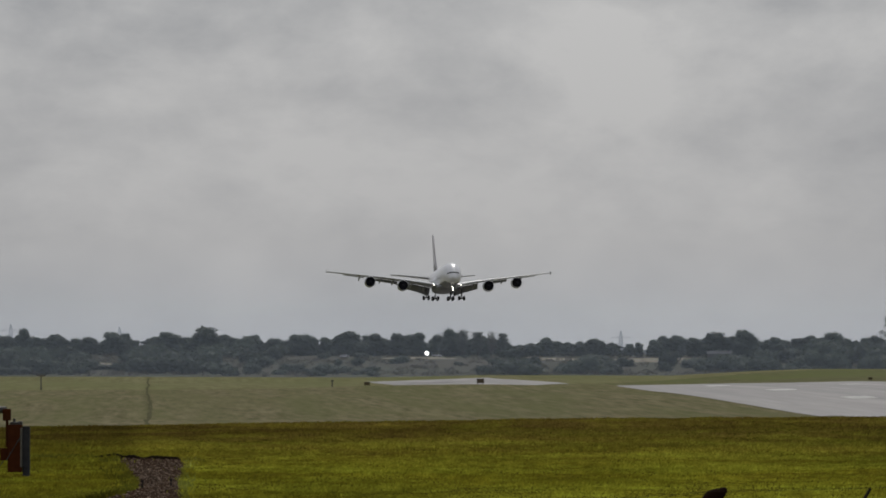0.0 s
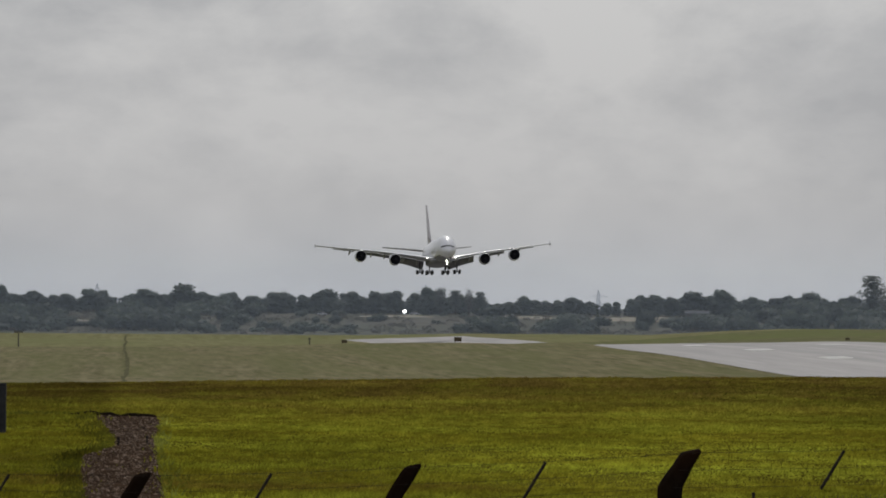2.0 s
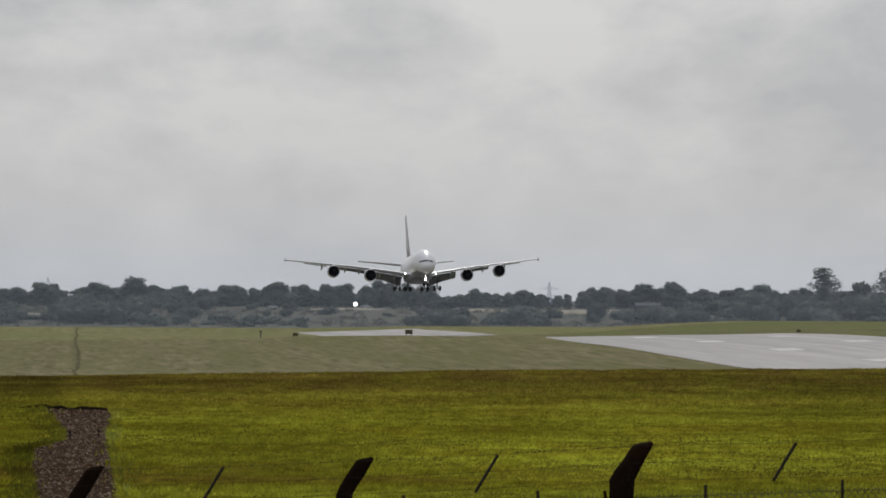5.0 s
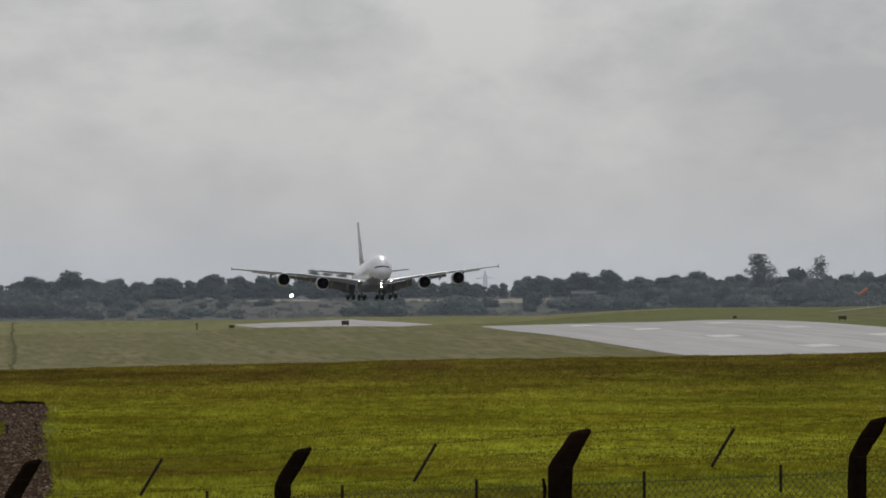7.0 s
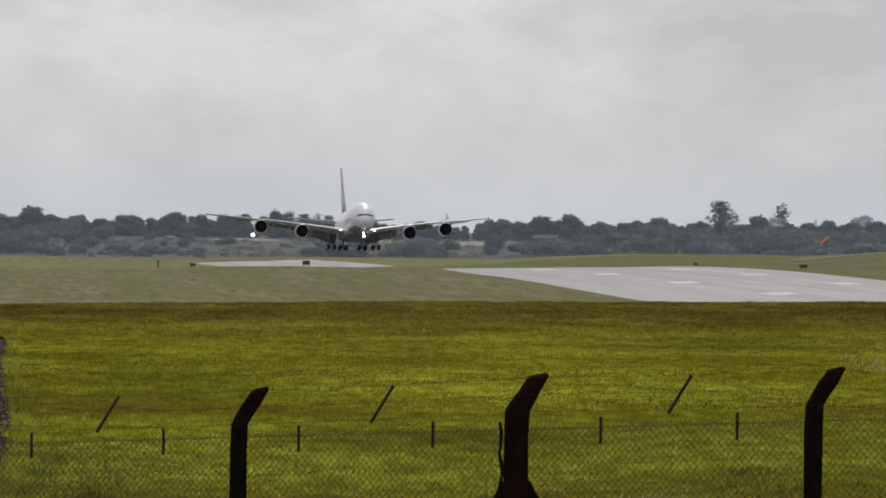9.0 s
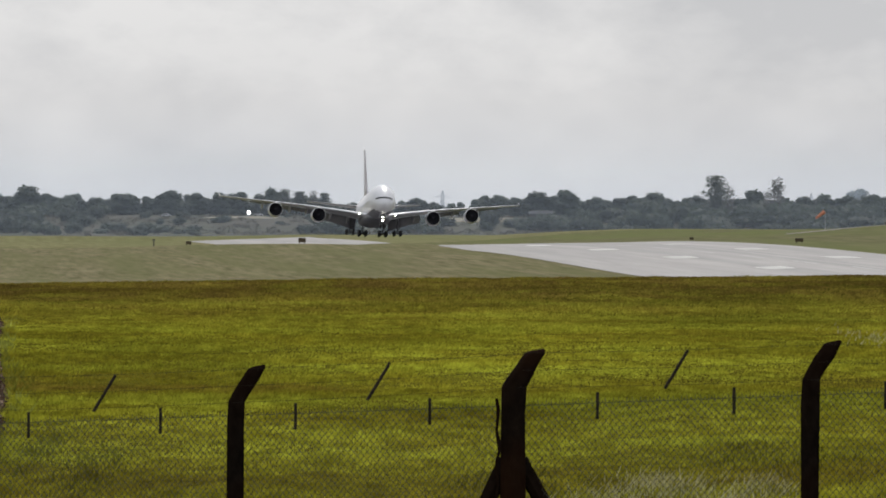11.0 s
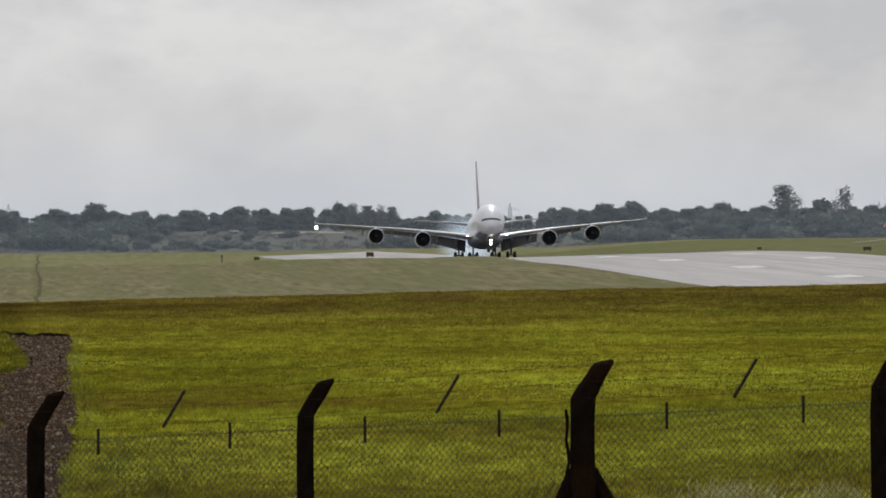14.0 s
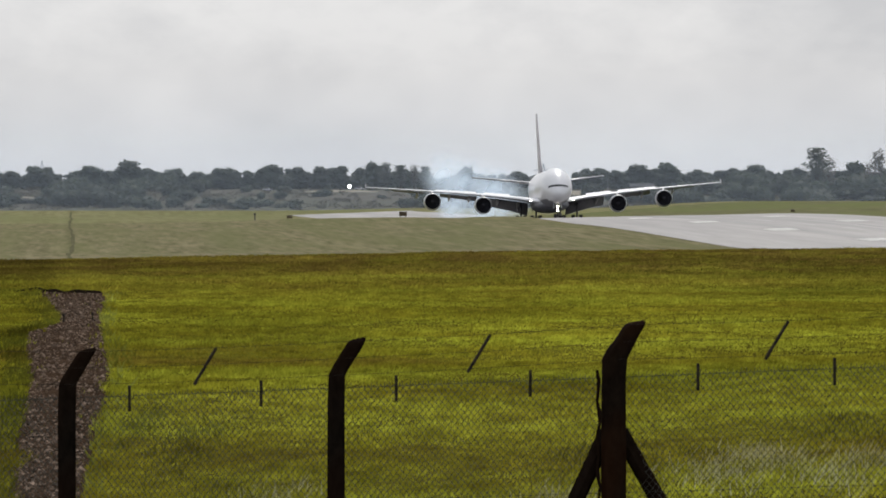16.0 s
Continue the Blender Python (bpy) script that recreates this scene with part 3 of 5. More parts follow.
def build_post(i):
    x, y = post_place(i)
    top = POST_TOP[min(3, max(0, i))]
    base = ground_z(x, y) - 0.05
    strain = i == 2
    w = 0.115 if strain else 0.082
    post = tagged(new("fence_post"), ("thick rust-stained straining post with struts and cranked top" if strain else "dark weathered concrete fence post with cranked top"), "fence post", "perimeter fence posts")
    post.location = (x, y, base)
    rnd = random.Random(i + 5)
    bend = top - base - 0.35
    cx = -0.172      # the upright stands aside of the cranked tip
    path = [(cx, 0.0), (cx, bend * 0.3), (cx, bend * 0.6), (cx, bend * 0.9), (cx + 0.008, bend), (cx + 0.05, bend + 0.08), (cx + 0.125, bend + 0.2), (cx + 0.185, bend + 0.3), (cx + 0.203, bend + 0.33), (cx + 0.21, bend + 0.345)]
    rings = []
    for k, (px, pz) in enumerate(path):
        q = (w if k < 6 else 0.5 * (w + 0.09)) * (1 + rnd.uniform(-0.05, 0.05))
        if k > 7:
            q *= 0.94 if k == 8 else 0.66
        sec = []
        for a in ((-1, -0.6), (-0.6, -1), (0.6, -1), (1, -0.6), (1, 0.6), (0.6, 1), (-0.6, 1), (-1, 0.6)):
            sec.append((px + q * a[0], q * a[1], pz + (0.012 * a[0] if k > 6 else 0)))
        rings.append(sec)
    bm = bmesh.new()
    loft(bm, rings)
    bmesh.ops.bevel(bm, geom=[e for e in bm.edges if e.calc_face_angle(0) > 0.6], offset=0.008, segments=1, affect="EDGES")
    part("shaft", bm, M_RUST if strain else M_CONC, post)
    if strain:
        for sgn in (-1, 1):
            bm = bmesh.new()
            a, b = Vector((cx + sgn * 0.06, 0.02, 1.68)), Vector((cx + (1.02 if sgn > 0 else -0.84), 0.02, -0.02))
            tube(bm, a, b, 0.078, 0.078, 8)
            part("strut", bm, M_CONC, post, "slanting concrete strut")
    return post


def build_fence():
    for i in range(-1, 5):
        build_post(i)
    # wire mesh
    x0, y0 = post_place(-1)
    x1, y1 = post_place(4)
    length = math.hypot(x1 - x0, y1 - y0)

    def at(s, h):
        k = s / length
        x, y = x0 + (x1 - x0) * k, y0 + (y1 - y0) * k
        return Vector((x - 0.172, y + 0.12, h + ground_z(x, y)))

    mesh = tagged(new("chain_link_mesh"), "grey-green diamond chain-link fence mesh", "fence")
    pitch, height, r = 0.072, 2.13, 0.003
    verts, faces = [], []

    def wire(a, b, r):
        d = (b - a).normalized()
        u = d.orthogonal().normalized()
        v = d.cross(u)
        k = len(verts)
        for c in (a, b):
            for q in range(3):
                an = 2 * math.pi * q / 3
                verts.append(c + r * (math.cos(an) * u + math.sin(an) * v))
        for q in range(3):
            faces.append((k + q, k + (q + 1) % 3, k + 3 + (q + 1) % 3, k + 3 + q))

    n = int(length / pitch)
    for sgn in (-1, 1):
        for i in range(-30, n + 31):
            s0 = i * pitch
            s1 = s0 + sgn * height
            lo, hi = (s0, s1) if sgn > 0 else (s1, s0)
            if hi < 0 or lo > length:
                continue
            pa, pb = at(max(0, min(length, s0)), 0.02 + height * abs(max(0, min(length, s0)) - s0) / height), at(max(0, min(length, s1)), 0.02 + height * abs(max(0, min(length, s1)) - s0) / height)
            wire(pa, pb, r)
    # twisted ends that stand up over the top line wire
    for i in range(n):
        wire(at(i * pitch, height - 0.01), at(i * pitch + 0.012 * (-1) ** i, height + 0.045), r)
    me = bpy.data.meshes.new("wire_mesh")
    me.from_pydata(verts, [], faces)
    me.materials.append(M_WIRE)
    ob = new("wire_mesh", me)
    ob.parent = mesh
    tagged(ob, kind="stuff")
    for h in (height, height * 0.5, 0.05):
        bm = bmesh.new()
        for k in range(40):
            tube(bm, at(length * k / 40, h), at(length * (k + 1) / 40, h), 0.003, None, 4, False)
        part("line_wire", bm, M_WIRE, mesh)
    # stubs that hold the top line wire
    spans = [(post_place(i), post_place(i + 1)) for i in range(-1, 4)]
    for k, (p, q) in enumerate(spans):
        for fr in ((0.22, 0.71), (0.235, 0.725), (0.22, 0.705), (0.29, 0.75), (0.25, 0.72))[k]:
            x, y = p[0] + (q[0] - p[0]) * fr - 0.172, p[1] + (q[1] - p[1]) * fr + 0.1
            g = ground_z(x, y)
            bm = bmesh.new()
            box(bm, x - 0.014, x + 0.014, y - 0.01, y + 0.01, g + height - 0.14, g + height + 0.11, 0.004)
            part("wire_stub", bm, M_IRON, mesh)
    # strands of barbed wire on the cranked tops, with a slanting dropper in each span
    barbed = tagged(new("barbed_wire"), "rusty barbed wire strands with slanting iron droppers", "barbed wire")
    for dx, dz in ((-0.165, 0.0), (-0.09, 0.16), (-0.01, 0.32)):
        bm = bmesh.new()
        for k, (p, q) in enumerate(spans):
            za = POST_TOP[min(3, max(0, k - 1))] - 0.35
            zb = POST_TOP[min(3, max(0, k))] - 0.35
            for j in range(24):
                f0, f1 = j / 24, (j + 1) / 24
                a, b = [Vector((p[0] + (q[0] - p[0]) * e + dx, p[1] + (q[1] - p[1]) * e - 0.1, za + (zb - za) * e + dz - 0.05 * e * (1 - e))) for e in (f0, f1)]
                tube(bm, a, b, 0.0022, None, 4, False)
                c = (a + b) / 2
                tube(bm, c + Vector((-0.008, 0, -0.02)), c + Vector((0.008, 0, 0.02)), 0.0014, None, 3, False)
        part("barbed_strand", bm, M_IRON, barbed)
    for k, (p, q) in enumerate(spans):
        fr = (0.48, 0.475, 0.475, 0.51, 0.5)[k]
        x, y = p[0] + (q[0] - p[0]) * fr, p[1] + (q[1] - p[1]) * fr - 0.1
        zt = POST_TOP[min(3, max(0, k - 1))] * (1 - fr) + POST_TOP[min(3, max(0, k))] * fr
        bm = bmesh.new()
        tube(bm, (x - 0.16, y, zt - 0.395), (x + 0.05, y, zt - 0.045), 0.0155, None, 6)
        part("dropper", bm, M_IRON, barbed)
    # stretcher bar beside the straining post, wound round with wire
    x, y = post_place(2)
    g = ground_z(x, y)
    bm = bmesh.new()
    loft(bm, [[(x - 0.315 + 0.012 * math.sin(k * 1.9) + 0.006 * math.sin(k * 5.3) + (0.013 + 0.006 * (k % 3 == 0)) * math.cos(a), y - 0.1 + 0.013 * math.sin(a), g + 0.05 + 0.098 * k) for a in [2 * math.pi * i / 6 for i in range(6)]] for k in range(23)])
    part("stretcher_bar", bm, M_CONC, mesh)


build_fence()


# ---------- smoke of the tyres ----------
def smoke_material():
    m = bpy.data.materials.new("tyre_smoke")
    m.use_nodes = True
    n, l = m.node_tree.nodes, m.node_tree.links
    n.clear()
    out = n.new("ShaderNodeOutputMaterial")
    clear = n.new("ShaderNodeBsdfTransparent")
    body = n.new("ShaderNodeBsdfTranslucent")
    body.inputs["Color"].default_value = (0.72, 0.85, 0.99, 1)
    co = n.new("ShaderNodeTexCoord")
    fl = n.new("ShaderNodeMapping")
    fl.inputs["Scale"].default_value = (1, 0, 1)
    ln = n.new("ShaderNodeVectorMath")
    ln.operation = "LENGTH"
    fade = n.new("ShaderNodeMapRange")
    fade.interpolation_type = "SMOOTHSTEP"
    fade.inputs["From Min"].default_value, fade.inputs["From Max"].default_value = 6.9, 0.0
    fade.inputs["To Max"].default_value = 0.5
    ns = n.new("ShaderNodeTexNoise")
    ns.inputs["Scale"].default_value, ns.inputs["Detail"].default_value = 0.2, 6
    rg = n.new("ShaderNodeMapRange")
    rg.inputs["From Min"].default_value, rg.inputs["From Max"].default_value = 0.22, 0.7
    mul = n.new("ShaderNodeMath")
    mul.operation = "MULTIPLY"
    mix = n.new("ShaderNodeMixShader")
    l.new(co.outputs["Object"], fl.inputs["Vector"])
    l.new(fl.outputs["Vector"], ln.inputs[0])
    l.new(ln.outputs["Value"], fade.inputs["Value"])
    l.new(co.outputs["Object"], ns.inputs["Vector"])
    l.new(ns.outputs["Fac"], rg.inputs["Value"])
    l.new(fade.outputs["Result"], mul.inputs[0])
    l.new(rg.outputs["Result"], mul.inputs[1])
    l.new(mul.outputs["Value"], mix.inputs["Fac"])
    l.new(clear.outputs[0], mix.inputs[1])
    l.new(body.outputs[0], mix.inputs[2])
    l.new(mix.outputs[0], out.inputs["Surface"])
    return m


M_SMOKE = smoke_material()


def build_smoke():
    puffs = []
    rnd = random.Random(11)
    bm = bmesh.new()
    bmesh.ops.create_icosphere(bm, subdivisions=3, radius=7.5)
    for v in bm.verts:
        v.co *= 1 + 0.05 * noise.noise(v.co * 0.4)
        v.co.y = min(v.co.y, 0.0) * 0.1
    bmesh.ops.remove_doubles(bm, verts=bm.verts, dist=0.01)
    first = None
    for k in range(8):
        x0 = (22.5 if k < 2 else 15) + rnd.uniform(-3, 6) * (0.3 if k < 2 else 1)
        y0 = 1852 + 9 * k + rnd.uniform(-2, 2)
        if first is None:
            ob = mesh_object("tyre_smoke", bm, M_SMOKE, smooth=True)
            first = ob
        else:
            ob = new("tyre_smoke", first.data)
        tagged(ob, "thin bluish-white puff of tyre smoke over the runway", "smoke", "tyre smoke puffs")
        x1 = -1 + 17 * ((k * 3) % 8) / 7 + rnd.uniform(-1, 1)
        z1 = 6.0 - 1.35 * k + rnd.uniform(-0.8, 0.8)
        puffs.append((ob, x0, y0, x1, z1, (13.1 if k < 2 else 13.3) + 0.16 * k))
    return puffs


smoke_puffs = build_smoke()


# ---------- trees and scrub ----------
def leaf_cloud(bm, lobes, count, size, rnd, inner=0.72):
    """Small leaf faces strewn over lobes (centre, radii)."""
    total = sum(r[0] * r[2] for c, r in lobes)
    for c, r in lobes:
        for _ in range(int(count * r[0] * r[2] / total)):
            d = Vector((rnd.gauss(0, 1), rnd.gauss(0, 1), rnd.gauss(0, 1))).normalized()
            k = rnd.uniform(inner, 1.08)
            p = Vector((c[0] + r[0] * d.x * k, c[1] + r[1] * d.y * k, c[2] + r[2] * d.z * k))
            u = Vector((rnd.gauss(0, 1), rnd.gauss(0, 1), rnd.gauss(0, 1))).normalized()
            v = u.orthogonal().normalized()
            q = size * rnd.uniform(0.6, 1.3)
            bm.faces.new([bm.verts.new(p + q * (a * u + b * v)) for a, b in ((-0.5, -0.3), (0.4, -0.5), (0.55, 0.35), (-0.2, 0.55))])


def core(bm, c, r, rnd):
    k = len(bm.verts)
    bmesh.ops.create_icosphere(bm, subdivisions=2, radius=1.0)
    bm.verts.ensure_lookup_table()
    off = Vector((rnd.uniform(0, 50), 0, 0))
    for v in bm.verts[k:]:
        s = 0.8 * (1 + 0.3 * noise.noise(v.co * 2 + off))
        v.co = Vector((c[0] + r[0] * v.co.x * s, c[1] + r[1] * v.co.y * s, c[2] + r[2] * v.co.z * s))


def tree(kind, seed):
    """A tree ten metres tall: kind 0 broad oak, 1 open birch, 2 thin pale, 3 conifer."""
    rnd = random.Random(seed)
    root = tagged(new("tree"), ("broad dark green oak on the heath", "open-crowned tall birch behind scrub", "thin pale half-bare tree", "small dark pointed conifer")[kind], "tree", "tree line")
    bm = bmesh.new()
    tube(bm, (0, 0, -0.8), (0, 0, 4.5), 0.32 if kind == 0 else 0.2, 0.14, 8)
    lobes = []
    if kind == 0:
        for k in range(10):
            a = k * 2.4
            rr = rnd.uniform(1.2, 2.7)
            lobes.append(((rr * math.cos(a), rr * math.sin(a), rnd.uniform(2.8, 7.4)), (rnd.uniform(1.3, 2.2), rnd.uniform(1.4, 2.1), rnd.uniform(1.1, 1.8))))
        for k in range(5):
            a = k * 1.26 + 0.4
            lobes.append(((2.2 * math.cos(a), 2.2 * math.sin(a), rnd.uniform(1.0, 2.0)), (rnd.uniform(1.5, 2.0), 1.6, rnd.uniform(1.3, 1.9))))
        lobes.append(((rnd.uniform(-0.6, 0.6), 0, 7.9), (2.2, 2.0, 1.9)))
        lobes.append(((0, 0, 4.2), (3.0, 2.6, 2.6)))
    elif kind in (1, 2):
        for k in range(13):
            a = k * 2.4
            z = 2.6 + 0.5 * k + rnd.uniform(-0.3, 0.3)
            rr = rnd.uniform(0.3, 1.1) * (1.1 - abs(z - 5.8) / 4.4)
            lobes.append(((rr * math.cos(a), rr * math.sin(a), z), (rnd.uniform(1.1, 1.7), rnd.uniform(1.1, 1.7), rnd.uniform(0.9, 1.4))))
    else:
        for k in range(6):
            lobes.append(((0, 0, 1.8 + 1.4 * k), (1.7 - 0.26 * k, 1.7 - 0.26 * k, 1.0)))
    for c, r in lobes[:8]:
        tube(bm, (0, 0, min(4.4, c[2] * 0.55)), c, 0.11, 0.03, 5)
    part("trunk", bm, M_BARK, root)
    bm = bmesh.new()
    if kind in (0, 3):
        for c, r in lobes:
            core(bm, c, r, rnd)
    leaf_cloud(bm, lobes, (1500, 1350, 620, 420)[kind], (0.5, 0.36, 0.32, 0.45)[kind], rnd, (0.72, 0.15, 0.15, 0.72)[kind])
    part("crown", bm, M_LEAF[(0, 1, 2, 0)[kind]], root)
    return root


def shrub(seed):
    rnd = random.Random(seed)
    root = tagged(new("shrub"), "dense dark green heathland shrub", "shrub", "heath scrub")
    lobes = [((rnd.uniform(-1.6, 1.6), rnd.uniform(-1, 1), rnd.uniform(0.4, 1.5)), (rnd.uniform(0.9, 1.5), rnd.uniform(0.9, 1.4), rnd.uniform(0.7, 1.2))) for _ in range(5)]
    bm = bmesh.new()
    for c, r in lobes:
        core(bm, c, r, rnd)
    leaf_cloud(bm, lobes, 330, 0.4, rnd)
    part("foliage", bm, M_LEAF[3], root)
    bm = bmesh.new()
    for c, r in lobes:
        tube(bm, (0, 0, -0.4), c, 0.06, 0.02, 5)
    part("stems", bm, M_BARK, root)
    return root


def place(proto, x, y, sx, sz, turn, sink=0.0):
    proto.scale = (sx, sx, sz)
    ob = copy_thing(proto, pose(x, y, ground_z(x, y) - sink, 0, 0, turn))
    return ob


def build_woods():
    oaks = [tree(0, 21 + k) for k in range(5)]
    birches = [tree(1, 41 + k) for k in range(3)]
    pale = [tree(2, 61 + k) for k in range(2)]
    fir = tree(3, 71)
    shrubs = [shrub(81 + k) for k in range(5)]
    rnd = random.Random(5)
    # trees that stand out of the line: across, height of the top, width over height, kind
    for x, top, wide, kind in ((-226, 13.2, 0.8, 0), (-186, 11.6, 1.5, 0), (-159, 12.0, 1.4, 0), (-142.5, 14.2, 1.45, 0), (-124, 10.2, 1.1, 0), (-101, 10.6, 1.5, 0), (-77, 12.2, 1.5, 0), (-66, 11.4, 1.2, 0), (-56, 11.5, 1.2, 0),
                               (-46, 11.6, 1.2, 0), (-32, 13.6, 0.9, 0), (-26, 13.0, 0.7, 1), (-19, 12.8, 0.7, 1), (-13, 12.4, 0.6, 2), (-8, 11.6, 0.7, 1), (12, 9.7, 1.4, 0), (74, 8.6, 0.55, 3), (62, 7.2, 1.3, 0), (88.5, 12.4, 1.45, 0), (101, 13.2, 1.25, 0),
                               (116, 9.8, 1.2, 0), (128, 9.6, 1.2, 0), (141, 12.4, 1.4, 0), (157, 9.5, 1.2, 0), (186, 13.6, 1.3, 0)):
        y = 3450 + rnd.uniform(-15, 15)
        h = top - 1.0 - ground_z(x, y)
        proto = (oaks[rnd.randrange(5)], birches[rnd.randrange(3)], pale[rnd.randrange(2)], fir)[kind]
        place(proto, x, y, h * wide / (8.4 if kind == 0 else 4.6), h / (9.7 if kind != 3 else 9.4), rnd.uniform(0, 360))
    # the two tall open trees and the clump at the end of the bank
    for x, y, top, wide, kind in ((166, 3380, 19.6, 0.62, 1), (172.5, 3395, 14.0, 0.6, 2), (193.5, 3380, 17.0, 0.62, 2), (190, 3400, 12.0, 0.5, 2)):
        h = top - ground_z(x, y) + 0.3
        place((oaks, birches, pale)[kind][0], x, y, h * wide / 4.2, h / 9.7, rnd.uniform(0, 360))
    # the even line between them
    x = -300.0
    while x < 300:
        low = 1.0
        if -5 < x < 6 or 38 < x < 60:
            low = 0.62
        elif 6 <= x < 38:
            low = 0.82
        elif x > 205:
            low = 1.12
        for row in range(2):
            xx, y = x + rnd.uniform(-3, 3), 3465 + 40 * row + rnd.uniform(-12, 12)
            h = rnd.uniform(6.6, 8.9) * low + (0.7 if row else 0)
            place(oaks[rnd.randrange(5)], xx, y, h * rnd.uniform(1.0, 1.35) / 8.4, h / 9.7, rnd.uniform(0, 360))
        x += rnd.uniform(4.4, 6.6)
    # wooded hill far behind on the one side
    for k in range(26):
        xx, y = 262 + 11 * k + rnd.uniform(-4, 4), 3900 + rnd.uniform(-60, 60)
        h = 11.5 + 0.12 * k + rnd.uniform(-1, 1)
        place(oaks[rnd.randrange(5)], xx, y, h * 1.3 / 8.4, h / 9.7, rnd.uniform(0, 360))
    # shrubs on the slope below the trees
    count = 0
    while count < 285:
        y = rnd.uniform(2975, 3440)
        u = rnd.uniform(-0.078, 0.088)
        x = u * y
        size = rnd.uniform(1.2, 2.9)
        if -0.032 < u < -0.003:
            size *= 0.55
            if y > 3080 and rnd.random() < 0.75:
                continue
        elif 0.0 < u < 0.03 and y > 3200:
            continue
        elif u < -0.035 and 3120 < y < 3200 and rnd.random() < 0.6:
            continue
        elif u > 0.04 and y > 3100:
            size *= 1.35
        if abs(u + 0.012) < 0.004 and y > 3100:
            continue
        count += 1
        place(shrubs[rnd.randrange(5)], x, y, size * rnd.uniform(1.0, 1.7), size * rnd.uniform(0.75, 1.25), rnd.uniform(0, 360))
    # low scrub between them
    bm = bmesh.new()
    for k in range(1600):
        y = rnd.uniform(2965, 3440)
        u = rnd.uniform(-0.08, 0.09)
        if -0.03 < u < 0.03 and y > 3060 and rnd.random() < 0.45:
            continue
        x = u * y
        g = ground_z(x, y)
        r = rnd.uniform(0.8, 2.0)
        leaf_cloud(bm, [((x, y, g + 0.25 * r), (r * 1.5, r, r * 0.7))], 52, 0.42, rnd)
    tagged(mesh_object("low_scrub", bm, M_LOW), "low grey-green scrub covering the heath slope", "scrub", kind="stuff")
    for proto in oaks + birches + pale + [fir] + shrubs:
        for o in (*proto.children_recursive, proto):
            bpy.data.objects.remove(o)


build_woods()


# ---------- translucent sheets standing in for haze over the far ground ---
def build_haze_sheet(y, top, density):
    """An upright bluish translucent sheet put up in place of haze; it thins out upwards."""
    m = bpy.data.materials.new("haze")
    m.use_nodes = True
    n, l = m.node_tree.nodes, m.node_tree.links
    n.clear()
    out = n.new("ShaderNodeOutputMaterial")
    clear = n.new("ShaderNodeBsdfTransparent")
    body = n.new("ShaderNodeBsdfTranslucent")
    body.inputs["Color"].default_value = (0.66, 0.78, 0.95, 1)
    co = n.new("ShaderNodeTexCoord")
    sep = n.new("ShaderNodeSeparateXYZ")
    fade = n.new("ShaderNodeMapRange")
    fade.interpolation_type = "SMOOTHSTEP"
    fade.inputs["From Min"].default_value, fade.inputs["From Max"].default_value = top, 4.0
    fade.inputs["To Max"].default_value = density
    mix = n.new("ShaderNodeMixShader")
    l.new(co.outputs["Object"], sep.inputs["Vector"])
    l.new(sep.outputs["Z"], fade.inputs["Value"])
    l.new(fade.outputs["Result"], mix.inputs["Fac"])
    l.new(clear.outputs[0], mix.inputs[1])
    l.new(body.outputs[0], mix.inputs[2])
    l.new(mix.outputs[0], out.inputs["Surface"])
    bm = bmesh.new()
    loft(bm, [[(x, y + 0.00004 * x * x, z) for z in (-10, -2, 6, 14, 22, top)] for x in range(-900, 901, 100)], cap=False, closed=False)
    tagged(mesh_object("haze", bm, m, smooth=True), "thin bluish translucent sheet standing in for haze over the far ground", "haze", kind="stuff")


build_haze_sheet(2962, 30, 0.1)
build_haze_sheet(3640, 60, 0.22)

# pale bare banks of the heath
M_SAND = material("sandy_bank", (0.16, 0.135, 0.09), (0.22, 0.19, 0.13), 0.3, 0.95, big=(0.1, 0.1, 0.06), big_scale=0.06, big_amount=0.7)


def build_sand_bank(x0, x1, y, rise):
    bm = bmesh.new()
    n = 26
    rows_ = []
    for j, (dy, k) in enumerate(((-14, -0.15), (-5, 0.75), (4, 1.0), (14, -0.15))):
        r = []
        for i in range(n + 1):
            q = i / n
            x = x0 + (x1 - x0) * q
            e = math.sin(math.pi * q) ** 0.5 * (0.8 + 0.4 * noise.noise(Vector((x * 0.12, y, 0))))
            r.append((x, y + dy, ground_z(x, y + dy) + rise * k * e - 0.1))
        rows_.append(r)
    loft(bm, rows_, cap=False, closed=False)
    tagged(mesh_object("sand_bank", bm, M_SAND, smooth=True), "pale sandy bank of bare heath", "bank", kind="structure")


for bank_args in ((30, 106, 3300, 2.2), (-6, 30, 3340, 1.5), (-62, -28, 3370, 1.0), (-205, -160, 3190, 1.4)):
    build_sand_bank(*bank_args)


# ---------- pylons, vehicles, masts and signs far off ----------
M_GALV = material("pylon_steel", (0.36, 0.37, 0.39), (0.44, 0.45, 0.47), 1.0, 0.8, 0.0, spec=0.1)


